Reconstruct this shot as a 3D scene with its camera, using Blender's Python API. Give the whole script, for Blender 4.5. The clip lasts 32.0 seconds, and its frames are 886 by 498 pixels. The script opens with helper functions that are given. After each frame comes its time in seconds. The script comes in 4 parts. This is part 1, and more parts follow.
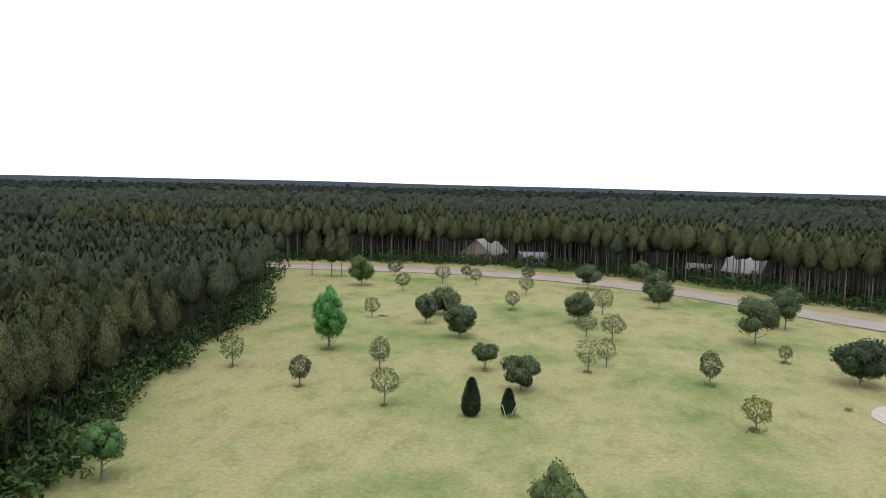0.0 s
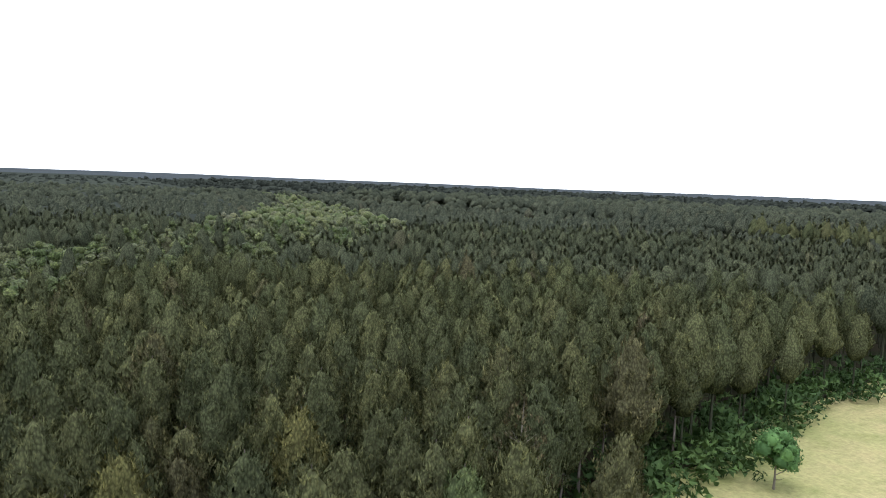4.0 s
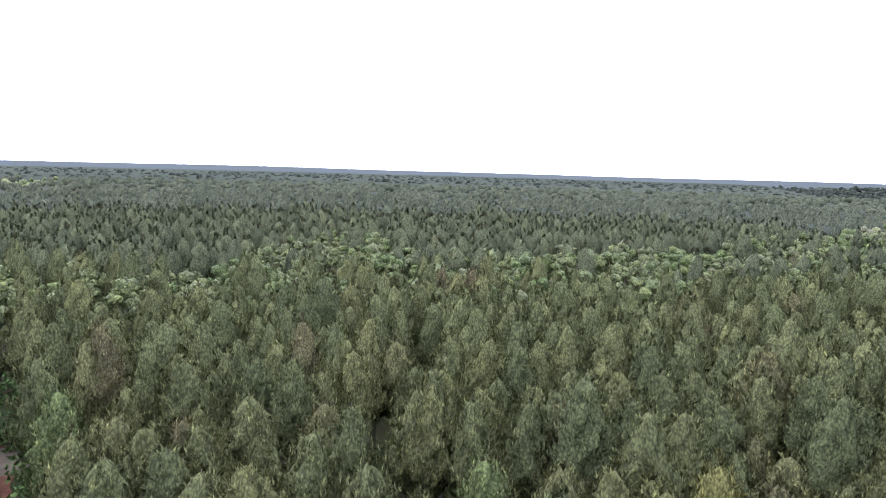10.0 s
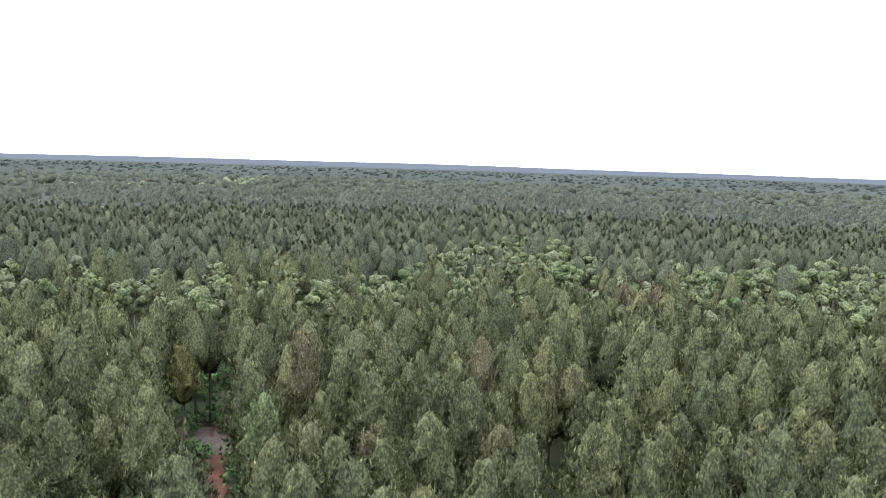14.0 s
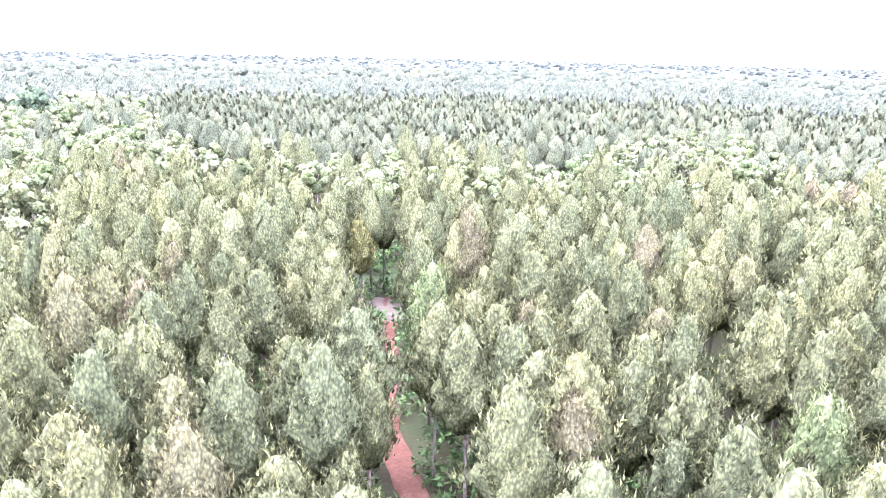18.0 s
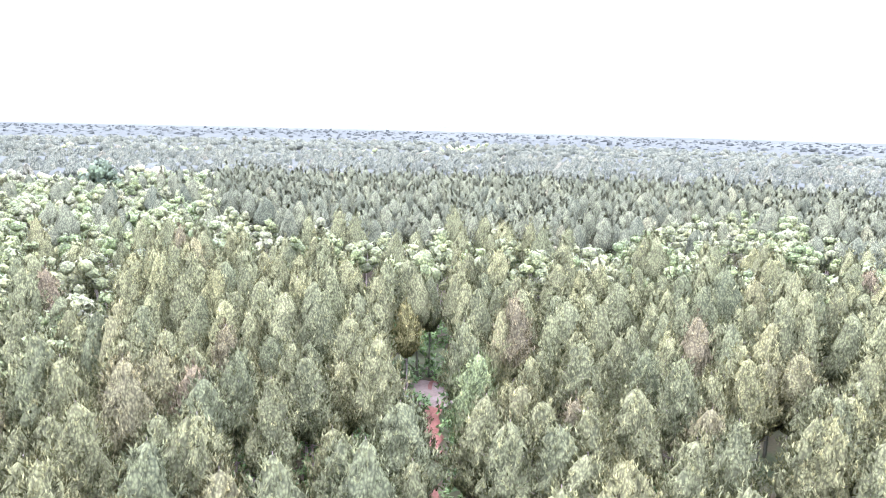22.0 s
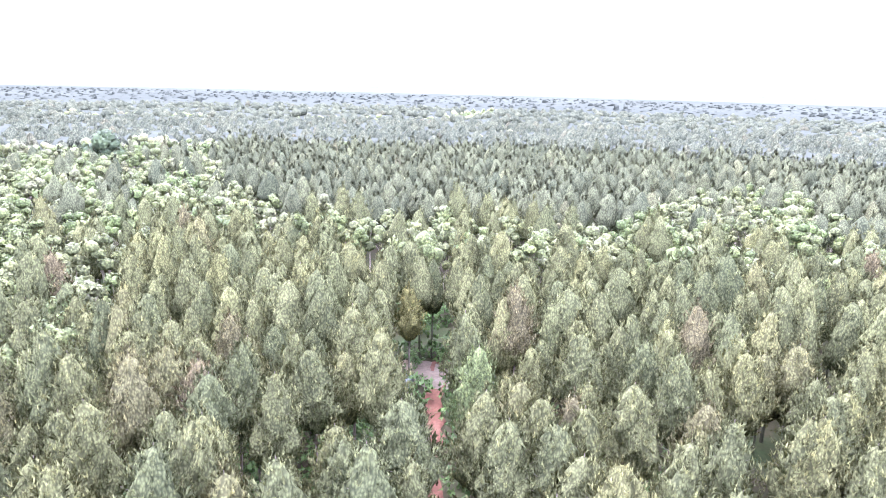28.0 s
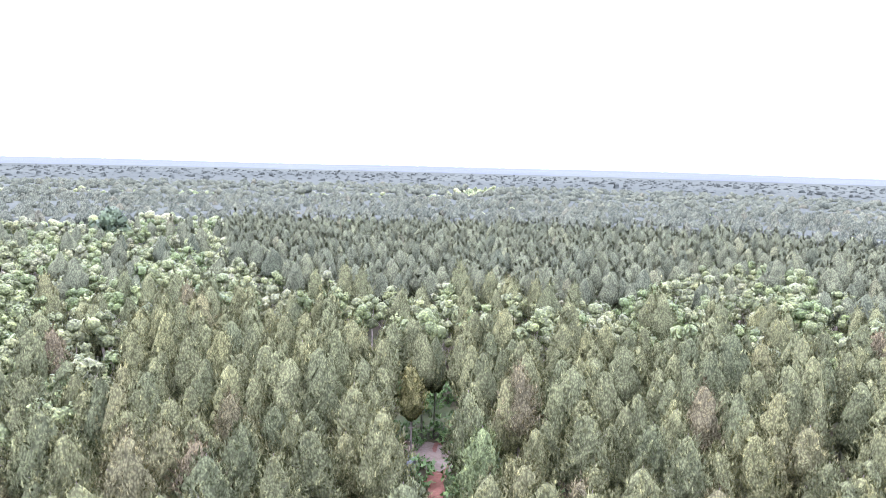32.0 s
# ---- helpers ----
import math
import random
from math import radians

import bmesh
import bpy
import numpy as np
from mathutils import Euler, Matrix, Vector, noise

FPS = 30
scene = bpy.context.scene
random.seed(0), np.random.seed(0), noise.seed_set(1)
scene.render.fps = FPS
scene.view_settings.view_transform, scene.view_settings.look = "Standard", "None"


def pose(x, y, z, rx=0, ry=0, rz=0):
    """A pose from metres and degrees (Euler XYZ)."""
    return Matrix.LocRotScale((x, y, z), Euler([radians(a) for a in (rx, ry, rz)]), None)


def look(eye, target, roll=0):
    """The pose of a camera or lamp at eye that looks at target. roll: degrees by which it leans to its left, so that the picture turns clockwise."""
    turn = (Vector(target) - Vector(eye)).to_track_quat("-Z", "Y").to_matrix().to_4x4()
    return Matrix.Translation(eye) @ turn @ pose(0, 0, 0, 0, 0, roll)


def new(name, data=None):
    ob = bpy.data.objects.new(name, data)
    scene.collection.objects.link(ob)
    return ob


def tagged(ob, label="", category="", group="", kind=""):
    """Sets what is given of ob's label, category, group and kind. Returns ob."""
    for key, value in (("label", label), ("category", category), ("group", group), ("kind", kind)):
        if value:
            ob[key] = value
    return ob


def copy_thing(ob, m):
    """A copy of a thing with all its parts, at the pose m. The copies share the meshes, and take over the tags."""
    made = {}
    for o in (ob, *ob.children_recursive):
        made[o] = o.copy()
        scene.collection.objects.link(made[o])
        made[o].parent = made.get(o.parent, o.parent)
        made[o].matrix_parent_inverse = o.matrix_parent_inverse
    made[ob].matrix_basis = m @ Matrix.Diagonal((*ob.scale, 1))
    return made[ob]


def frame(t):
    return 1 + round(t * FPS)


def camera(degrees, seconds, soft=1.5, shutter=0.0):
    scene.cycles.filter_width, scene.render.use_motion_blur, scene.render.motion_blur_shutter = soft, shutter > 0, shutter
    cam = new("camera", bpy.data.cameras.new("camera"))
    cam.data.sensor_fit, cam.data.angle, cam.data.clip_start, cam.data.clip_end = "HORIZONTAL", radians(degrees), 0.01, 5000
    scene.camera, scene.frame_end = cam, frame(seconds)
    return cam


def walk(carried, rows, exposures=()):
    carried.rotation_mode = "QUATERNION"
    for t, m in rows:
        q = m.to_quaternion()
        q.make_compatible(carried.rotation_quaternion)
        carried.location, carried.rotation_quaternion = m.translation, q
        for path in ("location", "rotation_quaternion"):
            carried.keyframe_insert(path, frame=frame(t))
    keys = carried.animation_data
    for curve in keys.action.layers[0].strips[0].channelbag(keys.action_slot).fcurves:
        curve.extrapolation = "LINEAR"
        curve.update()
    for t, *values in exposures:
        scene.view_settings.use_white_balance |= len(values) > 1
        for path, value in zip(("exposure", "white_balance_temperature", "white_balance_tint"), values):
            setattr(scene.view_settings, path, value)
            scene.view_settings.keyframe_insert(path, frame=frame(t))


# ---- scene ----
# ---- camera and walk ----
cam = camera(64.79, 32.0, soft=0.85)
# seconds, x, y, z, heading to the left of north, tilt, lean
PATH = (
    (0.0, -0.00, -0.00, 30.00, 9.23, -5.53, 1.38),
    (0.5, -0.02, 0.04, 30.00, 9.83, -5.60, 1.41),
    (1.0, -0.05, 0.06, 30.02, 10.09, -5.67, 1.45),
    (1.5, -0.22, 0.12, 29.93, 13.19, -5.73, 1.55),
    (2.0, -0.89, 0.24, 29.29, 25.36, -5.75, 1.55),
    (2.5, -0.90, 0.24, 29.42, 38.47, -6.03, 1.92),
    (4.5, -1.53, -0.09, 28.24, 69.26, -5.52, 2.33),
    (5.0, -1.24, -0.05, 28.42, 79.18, -5.77, 2.46),
    (5.5, -1.27, -0.13, 28.43, 89.79, -5.97, 2.63),
    (6.0, -1.37, -0.11, 28.43, 100.12, -6.12, 2.55),
    (6.5, -1.27, -0.06, 28.54, 109.82, -6.83, 2.50),
    (7.0, -1.22, 0.09, 28.64, 116.87, -7.44, 2.27),
    (7.5, -1.18, 0.25, 28.73, 119.10, -7.66, 2.21),
    (8.0, -1.16, 0.21, 28.78, 119.20, -7.45, 2.16),
    (8.5, -1.13, 0.25, 28.86, 119.27, -7.21, 2.06),
    (9.0, -1.20, 0.50, 28.88, 113.80, -6.99, 1.81),
    (9.5, -1.23, 0.38, 28.87, 110.40, -6.74, 1.74),
    (10.0, -1.29, 0.46, 28.92, 110.35, -6.58, 1.54),
    (10.5, -1.35, 0.53, 28.98, 110.25, -6.44, 1.40),
    (11.0, -1.37, 0.50, 29.13, 110.16, -6.28, 1.40),
    (11.5, -1.36, 0.53, 29.61, 111.00, -6.20, 1.63),
    (12.0, -1.45, 0.53, 30.32, 111.74, -6.12, 1.57),
    (12.5, -1.42, 0.44, 30.68, 113.13, -6.03, 1.46),
    (13.0, -1.43, 0.52, 30.64, 114.55, -6.11, 1.45),
    (13.5, -1.30, 0.37, 30.76, 117.07, -6.40, 1.54),
    (14.0, -1.25, 0.33, 30.72, 125.13, -7.13, 1.73),
    (14.5, -1.24, 0.64, 30.74, 132.88, -7.73, 1.88),
    (15.0, -1.11, 0.72, 30.54, 133.53, -13.85, 1.86),
    (15.5, -0.93, 0.80, 30.53, 133.67, -26.18, 1.67),
    (16.0, -0.80, 0.90, 30.30, 135.20, -34.50, 1.58),
    (16.5, -0.66, 1.00, 30.10, 136.90, -35.00, 1.48),
    (17.0, -0.53, 1.10, 29.90, 138.00, -27.00, 1.38),
    (17.5, -0.42, 1.19, 29.77, 138.50, -20.36, 1.32),
    (18.0, -0.28, 1.31, 29.62, 138.68, -15.89, 1.28),
    (18.5, -0.20, 1.31, 29.73, 141.80, -14.14, 1.39),
    (19.0, -0.21, 1.33, 30.01, 144.56, -7.67, 1.38),
    (19.5, -0.24, 1.51, 29.65, 144.10, -5.32, 1.41),
    (20.0, -0.15, 1.52, 29.64, 141.86, -10.80, 1.31),
    (20.5, -0.10, 1.50, 30.13, 141.74, -11.13, 1.32),
    (21.0, -0.02, 1.49, 30.56, 141.61, -8.54, 1.30),
    (21.5, 0.03, 1.48, 30.81, 142.16, -9.97, 1.36),
    (22.0, 0.01, 1.48, 31.46, 142.70, -10.26, 1.46),
    (22.5, -0.04, 1.55, 32.43, 142.88, -10.40, 1.50),
    (23.0, -0.09, 1.59, 33.14, 143.19, -10.49, 1.44),
    (23.5, -0.13, 1.66, 33.19, 143.05, -10.41, 1.47),
    (24.0, -0.12, 1.68, 33.26, 143.11, -10.44, 1.53),
    (24.5, -0.06, 1.65, 33.36, 142.87, -11.08, 1.59),
    (25.0, -0.04, 1.65, 33.41, 142.96, -11.71, 1.60),
    (25.5, -0.10, 1.67, 33.46, 142.66, -12.14, 1.49),
    (27.5, -0.20, 1.40, 33.76, 143.20, -13.32, 1.56),
    (28.0, -0.31, 1.44, 33.87, 143.04, -13.29, 1.47),
    (28.5, -0.28, 1.41, 33.85, 142.94, -13.29, 1.56),
    (29.0, -0.31, 1.44, 33.95, 143.28, -10.47, 1.58),
    (29.5, -0.24, 1.48, 33.93, 143.15, -9.67, 1.60),
    (30.0, -0.25, 1.51, 33.96, 143.51, -9.66, 1.57),
    (30.5, -0.26, 1.54, 34.05, 143.76, -7.35, 1.58),
    (31.0, -0.19, 1.56, 34.01, 143.18, -6.74, 1.60),
    (31.5, -0.11, 1.55, 33.95, 143.45, -6.67, 1.63),
    (32.0, -0.20, 1.50, 34.06, 143.40, -7.05, 1.52),
)
EXPOSURES = (
    (0, 0.0, 6200, 10),
    (2.5, 0.1, 6200, 10),
    (4.5, 0.95, 6050, 15),
    (6, 1.35, 5950, 18),
    (13, 1.95, 5850, 20),
    (14.5, 2.0, 6000, 18),
    (15.5, 2.35, 6400, 13),
    (17.5, 4.2, 5600, 38),
    (19, 4.35, 5600, 38),
    (20, 4.1, 5600, 38),
    (22, 3.75, 5600, 38),
    (25, 3.65, 5600, 38),
    (28, 3.75, 5600, 38),
    (30, 3.7, 5600, 38),
    (32, 3.2, 5600, 36),
)


def flight_pose(x, y, z, heading, tilt, lean):
    return pose(x, y, z, 90 + tilt, 0, heading) @ pose(0, 0, 0, 0, 0, lean)


walk(cam, [(r[0], flight_pose(*r[1:])) for r in PATH], EXPOSURES)

# ---- world and sun ----
world = bpy.data.worlds.new("overcast_sky")
scene.world = world
world.use_nodes = True
wn, wl = world.node_tree.nodes, world.node_tree.links
wn.clear()
sky = wn.new("ShaderNodeTexSky")
sky.sky_type = 'NISHITA'
sky.sun_disc = False
sky.sun_elevation, sky.sun_rotation = radians(55), radians(200)
sky.air_density, sky.dust_density, sky.ozone_density = 1.5, 6.0, 1.0
grey = wn.new("ShaderNodeHueSaturation")
grey.inputs["Saturation"].default_value = 0.12
cloud = wn.new("ShaderNodeMix")
cloud.data_type = 'RGBA'
cloud.inputs["Factor"].default_value = 0.7
cloud.inputs["B"].default_value = (16.0, 16.6, 17.0, 1)
bg = wn.new("ShaderNodeBackground")
bg.inputs["Strength"].default_value = 0.105
wo = wn.new("ShaderNodeOutputWorld")
wl.new(sky.outputs[0], grey.inputs["Color"])
wl.new(grey.outputs[0], cloud.inputs["A"])
wl.new(cloud.outputs["Result"], bg.inputs["Color"])
wl.new(bg.outputs[0], wo.inputs[0])

sun_data = bpy.data.lights.new("sun", 'SUN')
sun_data.energy, sun_data.angle, sun_data.color = 1.2, radians(25), (1.0, 0.96, 0.9)
sun = new("sun", sun_data)
sun.matrix_world = look((0, 0, 200), (-30, 45, 0))


# ---- materials ----
def material(name, roughness=0.8, specular=0.3, metallic=0.0):
    m = bpy.data.materials.new(name)
    m.use_nodes = True
    n = m.node_tree.nodes
    b = n["Principled BSDF"]
    b.inputs["Roughness"].default_value = roughness
    b.inputs["Specular IOR Level"].default_value = specular
    b.inputs["Metallic"].default_value = metallic
    return m, n, m.node_tree.links, b


def ramp(n, l, source, stops):
    r = n.new("ShaderNodeValToRGB")
    e = r.color_ramp.elements
    while len(e) < len(stops):
        e.new(0.5)
    for k, (p, c) in enumerate(stops):
        e[k].position, e[k].color = p, (*c, 1)
    l.new(source, r.inputs[0])
    return r.outputs[0]


def noise_out(n, l, scale, detail=3.0, rough=0.6, stretch=None):
    c = n.new("ShaderNodeTexCoord")
    t = n.new("ShaderNodeTexNoise")
    t.inputs["Scale"].default_value, t.inputs["Detail"].default_value = scale, detail
    t.inputs["Roughness"].default_value = rough
    if stretch:
        mp = n.new("ShaderNodeMapping")
        mp.inputs["Scale"].default_value = stretch
        l.new(c.outputs["Object"], mp.inputs[0])
        l.new(mp.outputs[0], t.inputs[0])
    else:
        l.new(c.outputs["Object"], t.inputs[0])
    return t.outputs[0]


def mixed(n, l, a, b, fac, how='MIX'):
    m = n.new("ShaderNodeMix")
    m.data_type, m.blend_type = 'RGBA', how
    for s, v in (("A", a), ("B", b), ("Factor", fac)):
        if isinstance(v, (int, float)):
            m.inputs[s].default_value = v
        elif isinstance(v, tuple):
            m.inputs[s].default_value = (*v, 1)
        else:
            l.new(v, m.inputs[s])
    return m.outputs["Result"]


def bumped(n, l, b, height, strength, distance):
    u = n.new("ShaderNodeBump")
    u.inputs["Strength"].default_value, u.inputs["Distance"].default_value = strength, distance
    l.new(height, u.inputs["Height"])
    l.new(u.outputs[0], b.inputs["Normal"])


def foliage(name, stops, tint="object", glow=0.25, rough=0.65, vary=1.0, shaded_grain=0.0, upright=0.55):
    """Leaves: a colour for each tree, another for each tuft and leaf, light passing through."""
    m, n, l, b = material(name, max(rough, 0.6), 0.1 if glow > 0.1 else 0.0)
    if tint == "object":
        src = n.new("ShaderNodeObjectInfo").outputs["Random"]
    else:
        a = n.new("ShaderNodeAttribute")
        a.attribute_name = "tint"
        src = a.outputs["Fac"]
    col = ramp(n, l, src, stops)
    geo = n.new("ShaderNodeNewGeometry")
    leaf = ramp(n, l, geo.outputs["Random Per Island"], [(0.0, (1 - 0.16 * vary,) * 3), (0.6, (1.0, 1.0, 1.0)), (1.0, (1 + 0.18 * vary, 1 + 0.16 * vary, 1 + 0.1 * vary))])
    col = mixed(n, l, col, leaf, 1.0, 'MULTIPLY')
    tuft = n.new("ShaderNodeAttribute")
    tuft.attribute_name = "tuft"
    shoot = ramp(n, l, tuft.outputs["Fac"], [(0.0, (1.0, 1.0, 1.0)), (0.1, (0.84, 0.86, 0.88)), (0.7, (1.04, 1.04, 1.0)), (1.0, (1.28, 1.24, 1.10))])
    col = mixed(n, l, col, shoot, vary, 'MULTIPLY')
    col = mixed(n, l, col, ramp(n, l, noise_out(n, l, 0.6, 2), [(0.3, (0.80, 0.82, 0.80)), (0.7, (1.16, 1.16, 1.08))]), 1.0, 'MULTIPLY')
    if shaded_grain:
        # shoots lightened at their tips, shade between them darkened into the colour
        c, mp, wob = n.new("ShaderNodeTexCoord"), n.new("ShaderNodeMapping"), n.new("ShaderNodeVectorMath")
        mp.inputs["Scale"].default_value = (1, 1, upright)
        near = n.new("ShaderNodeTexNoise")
        near.inputs["Scale"].default_value, near.inputs["Detail"].default_value = shaded_grain * 0.8, 2
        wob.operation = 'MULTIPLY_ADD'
        wob.inputs[1].default_value = (0.7 / shaded_grain,) * 3
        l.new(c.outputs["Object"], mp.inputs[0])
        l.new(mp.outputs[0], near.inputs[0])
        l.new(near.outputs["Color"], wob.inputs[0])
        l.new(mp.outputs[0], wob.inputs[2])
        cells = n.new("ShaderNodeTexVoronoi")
        cells.inputs["Scale"].default_value = shaded_grain
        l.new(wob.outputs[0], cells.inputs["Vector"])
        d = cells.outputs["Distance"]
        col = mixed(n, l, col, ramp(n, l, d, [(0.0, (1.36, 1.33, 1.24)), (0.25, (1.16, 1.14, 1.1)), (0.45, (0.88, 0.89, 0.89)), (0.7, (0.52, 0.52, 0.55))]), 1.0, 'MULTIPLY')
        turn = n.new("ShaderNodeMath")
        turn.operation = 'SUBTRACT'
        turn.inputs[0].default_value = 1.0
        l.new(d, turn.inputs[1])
        bumped(n, l, b, turn.outputs[0], 0.9, 0.55 / shaded_grain)
    l.new(col, b.inputs["Base Color"])
    tr = n.new("ShaderNodeBsdfTranslucent")
    l.new(col, tr.inputs[0])
    mx = n.new("ShaderNodeMixShader")
    mx.inputs[0].default_value = glow
    l.new(b.outputs[0], mx.inputs[1])
    l.new(tr.outputs[0], mx.inputs[2])
    l.new(mx.outputs[0], n["Material Output"].inputs[0])
    return m


PINE = [(0.0, (0.073, 0.084, 0.046)), (0.3, (0.085, 0.094, 0.050)), (0.55, (0.095, 0.102, 0.053)),
        (0.78, (0.105, 0.110, 0.054)), (0.93, (0.102, 0.103, 0.054)), (1.0, (0.101, 0.093, 0.055))]
# distance haze put into the needle colours: cooler and greyer farther off
BEYOND_HAZED = [(0.0, (0.064, 0.074, 0.049)), (0.4, (0.073, 0.082, 0.053)), (0.8, (0.082, 0.090, 0.056)), (1.0, (0.086, 0.086, 0.055))]
FAR_HAZED = [(0.0, (0.050, 0.058, 0.045)), (0.4, (0.059, 0.067, 0.050)), (0.8, (0.068, 0.075, 0.054)), (1.0, (0.072, 0.073, 0.053))]
HARD = [(0.0, (0.065, 0.091, 0.036)), (0.3, (0.079, 0.099, 0.043)), (0.6, (0.090, 0.104, 0.052)), (0.85, (0.095, 0.104, 0.059)), (1.0, (0.101, 0.104, 0.068))]
mat_needles = foliage("pine_needles", PINE, glow=0.1, shaded_grain=6.2)
mat_needles_bright = foliage("fresh_needles", [(0.0, (0.084, 0.106, 0.050)), (1.0, (0.094, 0.116, 0.054))], glow=0.1, shaded_grain=6.2)
mat_needles_yellow = foliage("yellowish_needles", [(0.0, (0.112, 0.112, 0.048)), (1.0, (0.124, 0.120, 0.052))], glow=0.1, shaded_grain=6.2)
mat_needles_brown = foliage("fading_needles", [(0.0, (0.100, 0.088, 0.055)), (1.0, (0.110, 0.096, 0.060))], glow=0.1, shaded_grain=6.2)
mat_needles_mass = foliage("pine_needles_mass", PINE, "attribute", 0.1, shaded_grain=5.4)
mat_beyond = foliage("hazed_woods_needles", BEYOND_HAZED, "attribute", 0.1, shaded_grain=4.6)
mat_far_pines = foliage("hazed_far_pines", FAR_HAZED, "attribute", 0.05, vary=0.6, shaded_grain=2.2)
mat_hard_mass = foliage("hardwood_leaves_mass", HARD, "attribute", 0.12, vary=0.8, shaded_grain=3.0, upright=0.9)
# haze put into the base colours: bluish canopy, bluer hills behind
mat_far = foliage("hazed_canopy", [(0.0, (0.028, 0.033, 0.030)), (0.5, (0.033, 0.038, 0.034)), (1.0, (0.038, 0.044, 0.038))], "attribute", 0.0, vary=0.3)
mat_hills = foliage("hazed_hills", [(0.0, (0.041, 0.048, 0.056)), (0.5, (0.045, 0.052, 0.060)), (1.0, (0.049, 0.056, 0.064))], "attribute", 0.0, vary=0.1)
mat_leaf_bright = foliage("bright_green_leaves", [(0.0, (0.100, 0.290, 0.090)), (1.0, (0.120, 0.320, 0.100))], rough=0.5, vary=0.8, shaded_grain=2.4, upright=0.9)
mat_leaf_oak = foliage("dull_oak_leaves", [(0.0, (0.120, 0.160, 0.088)), (1.0, (0.150, 0.185, 0.105))], glow=0.3, vary=0.8, shaded_grain=2.6, upright=0.9)
mat_leaf_pale = foliage("pale_thin_leaves", [(0.0, (0.200, 0.225, 0.110)), (1.0, (0.250, 0.260, 0.150))], glow=0.4, vary=0.8)
mat_leaf_yellow = foliage("yellow_green_leaves", [(0.0, (0.220, 0.240, 0.065)), (1.0, (0.25, 0.26, 0.08))])
mat_leaf_dark = foliage("dark_evergreen_leaves", [(0.0, (0.036, 0.053, 0.032)), (1.0, (0.046, 0.066, 0.038))], glow=0.15)
mat_shrub = foliage("undergrowth_leaves", [(0.0, (0.032, 0.061, 0.023)), (0.6, (0.045, 0.083, 0.030)), (1.0, (0.065, 0.108, 0.037))], "attribute")


def bark(name, a, b2):
    m, n, l, b = material(name, 0.9, 0.1)
    v = noise_out(n, l, 3.0, 5, 0.7, (3, 3, 0.5))
    l.new(ramp(n, l, v, [(0.3, a), (0.7, b2)]), b.inputs["Base Color"])
    bumped(n, l, b, v, 0.6, 0.03)
    return m


mat_bark_pine = bark("pine_bark", (0.07, 0.06, 0.052), (0.17, 0.145, 0.13))
# inner shade darkened into the wood's colour; worn by the massed pines' stems
mat_shaded_wood = bark("shaded_inner_wood", (0.022, 0.026, 0.016), (0.045, 0.046, 0.030))
mat_bark_grey = bark("grey_bark", (0.09, 0.08, 0.065), (0.22, 0.195, 0.165))


def soil(name, stops, scale, fine, bump=0.3):
    m, n, l, b = material(name, 0.95, 0.1)
    big, small = noise_out(n, l, scale, 5, 0.65), noise_out(n, l, fine, 4, 0.7)
    col = ramp(n, l, big, stops)
    col = mixed(n, l, col, ramp(n, l, small, [(0.25, (0.7, 0.72, 0.7)), (0.75, (1.25, 1.22, 1.2))]), 1.0, 'MULTIPLY')
    l.new(col, b.inputs["Base Color"])
    bumped(n, l, b, small, bump, 0.08)
    return m


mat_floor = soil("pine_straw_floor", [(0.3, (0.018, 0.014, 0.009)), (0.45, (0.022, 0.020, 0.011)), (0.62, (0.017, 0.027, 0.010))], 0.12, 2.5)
def turf(name):
    """Dry mown grass: green and straw patches, mower streaks and single tufts."""
    m, n, l, b = material(name, 0.95, 0.1)
    big, mid, fine = noise_out(n, l, 0.035, 6, 0.6), noise_out(n, l, 0.22, 5, 0.7, (1.0, 0.55, 1)), noise_out(n, l, 1.6, 4, 0.75)
    col = ramp(n, l, big, [(0.33, (0.121, 0.158, 0.054)), (0.43, (0.194, 0.206, 0.084)), (0.52, (0.250, 0.241, 0.112)), (0.62, (0.259, 0.233, 0.118)), (0.72, (0.238, 0.195, 0.108))])
    col = mixed(n, l, col, ramp(n, l, mid, [(0.30, (0.70, 0.76, 0.62)), (0.5, (1.0, 1.0, 1.0)), (0.70, (1.16, 1.08, 1.12))]), 1.0, 'MULTIPLY')
    col = mixed(n, l, col, ramp(n, l, fine, [(0.3, (0.74, 0.76, 0.74)), (0.7, (1.2, 1.18, 1.16))]), 1.0, 'MULTIPLY')
    l.new(col, b.inputs["Base Color"])
    bumped(n, l, b, fine, 0.5, 0.1)
    return m


mat_dirt = soil("red_clay", [(0.3, (0.048, 0.022, 0.015)), (0.55, (0.071, 0.034, 0.024)), (0.75, (0.102, 0.061, 0.045))], 0.5, 3.0, 0.6)
mat_road = soil("worn_asphalt", [(0.3, (0.244, 0.208, 0.191)), (0.7, (0.313, 0.270, 0.246))], 0.1, 4.0, 0.2)
mat_edge = soil("dark_road_edge", [(0.3, (0.076, 0.067, 0.066)), (0.7, (0.109, 0.097, 0.092))], 0.4, 4.0)
mat_verge = soil("sandy_verge", [(0.3, (0.202, 0.181, 0.088)), (0.55, (0.286, 0.227, 0.143)), (0.75, (0.336, 0.260, 0.185))], 0.12, 2.0)
mat_clearing = soil("pale_clay", [(0.3, (0.061, 0.048, 0.038)), (0.55, (0.083, 0.071, 0.059)), (0.75, (0.099, 0.096, 0.085))], 0.6, 3.0, 0.6)
mat_sand = soil("pale_gravel", [(0.3, (0.328, 0.295, 0.262)), (0.7, (0.407, 0.374, 0.328))], 0.6, 5.0)


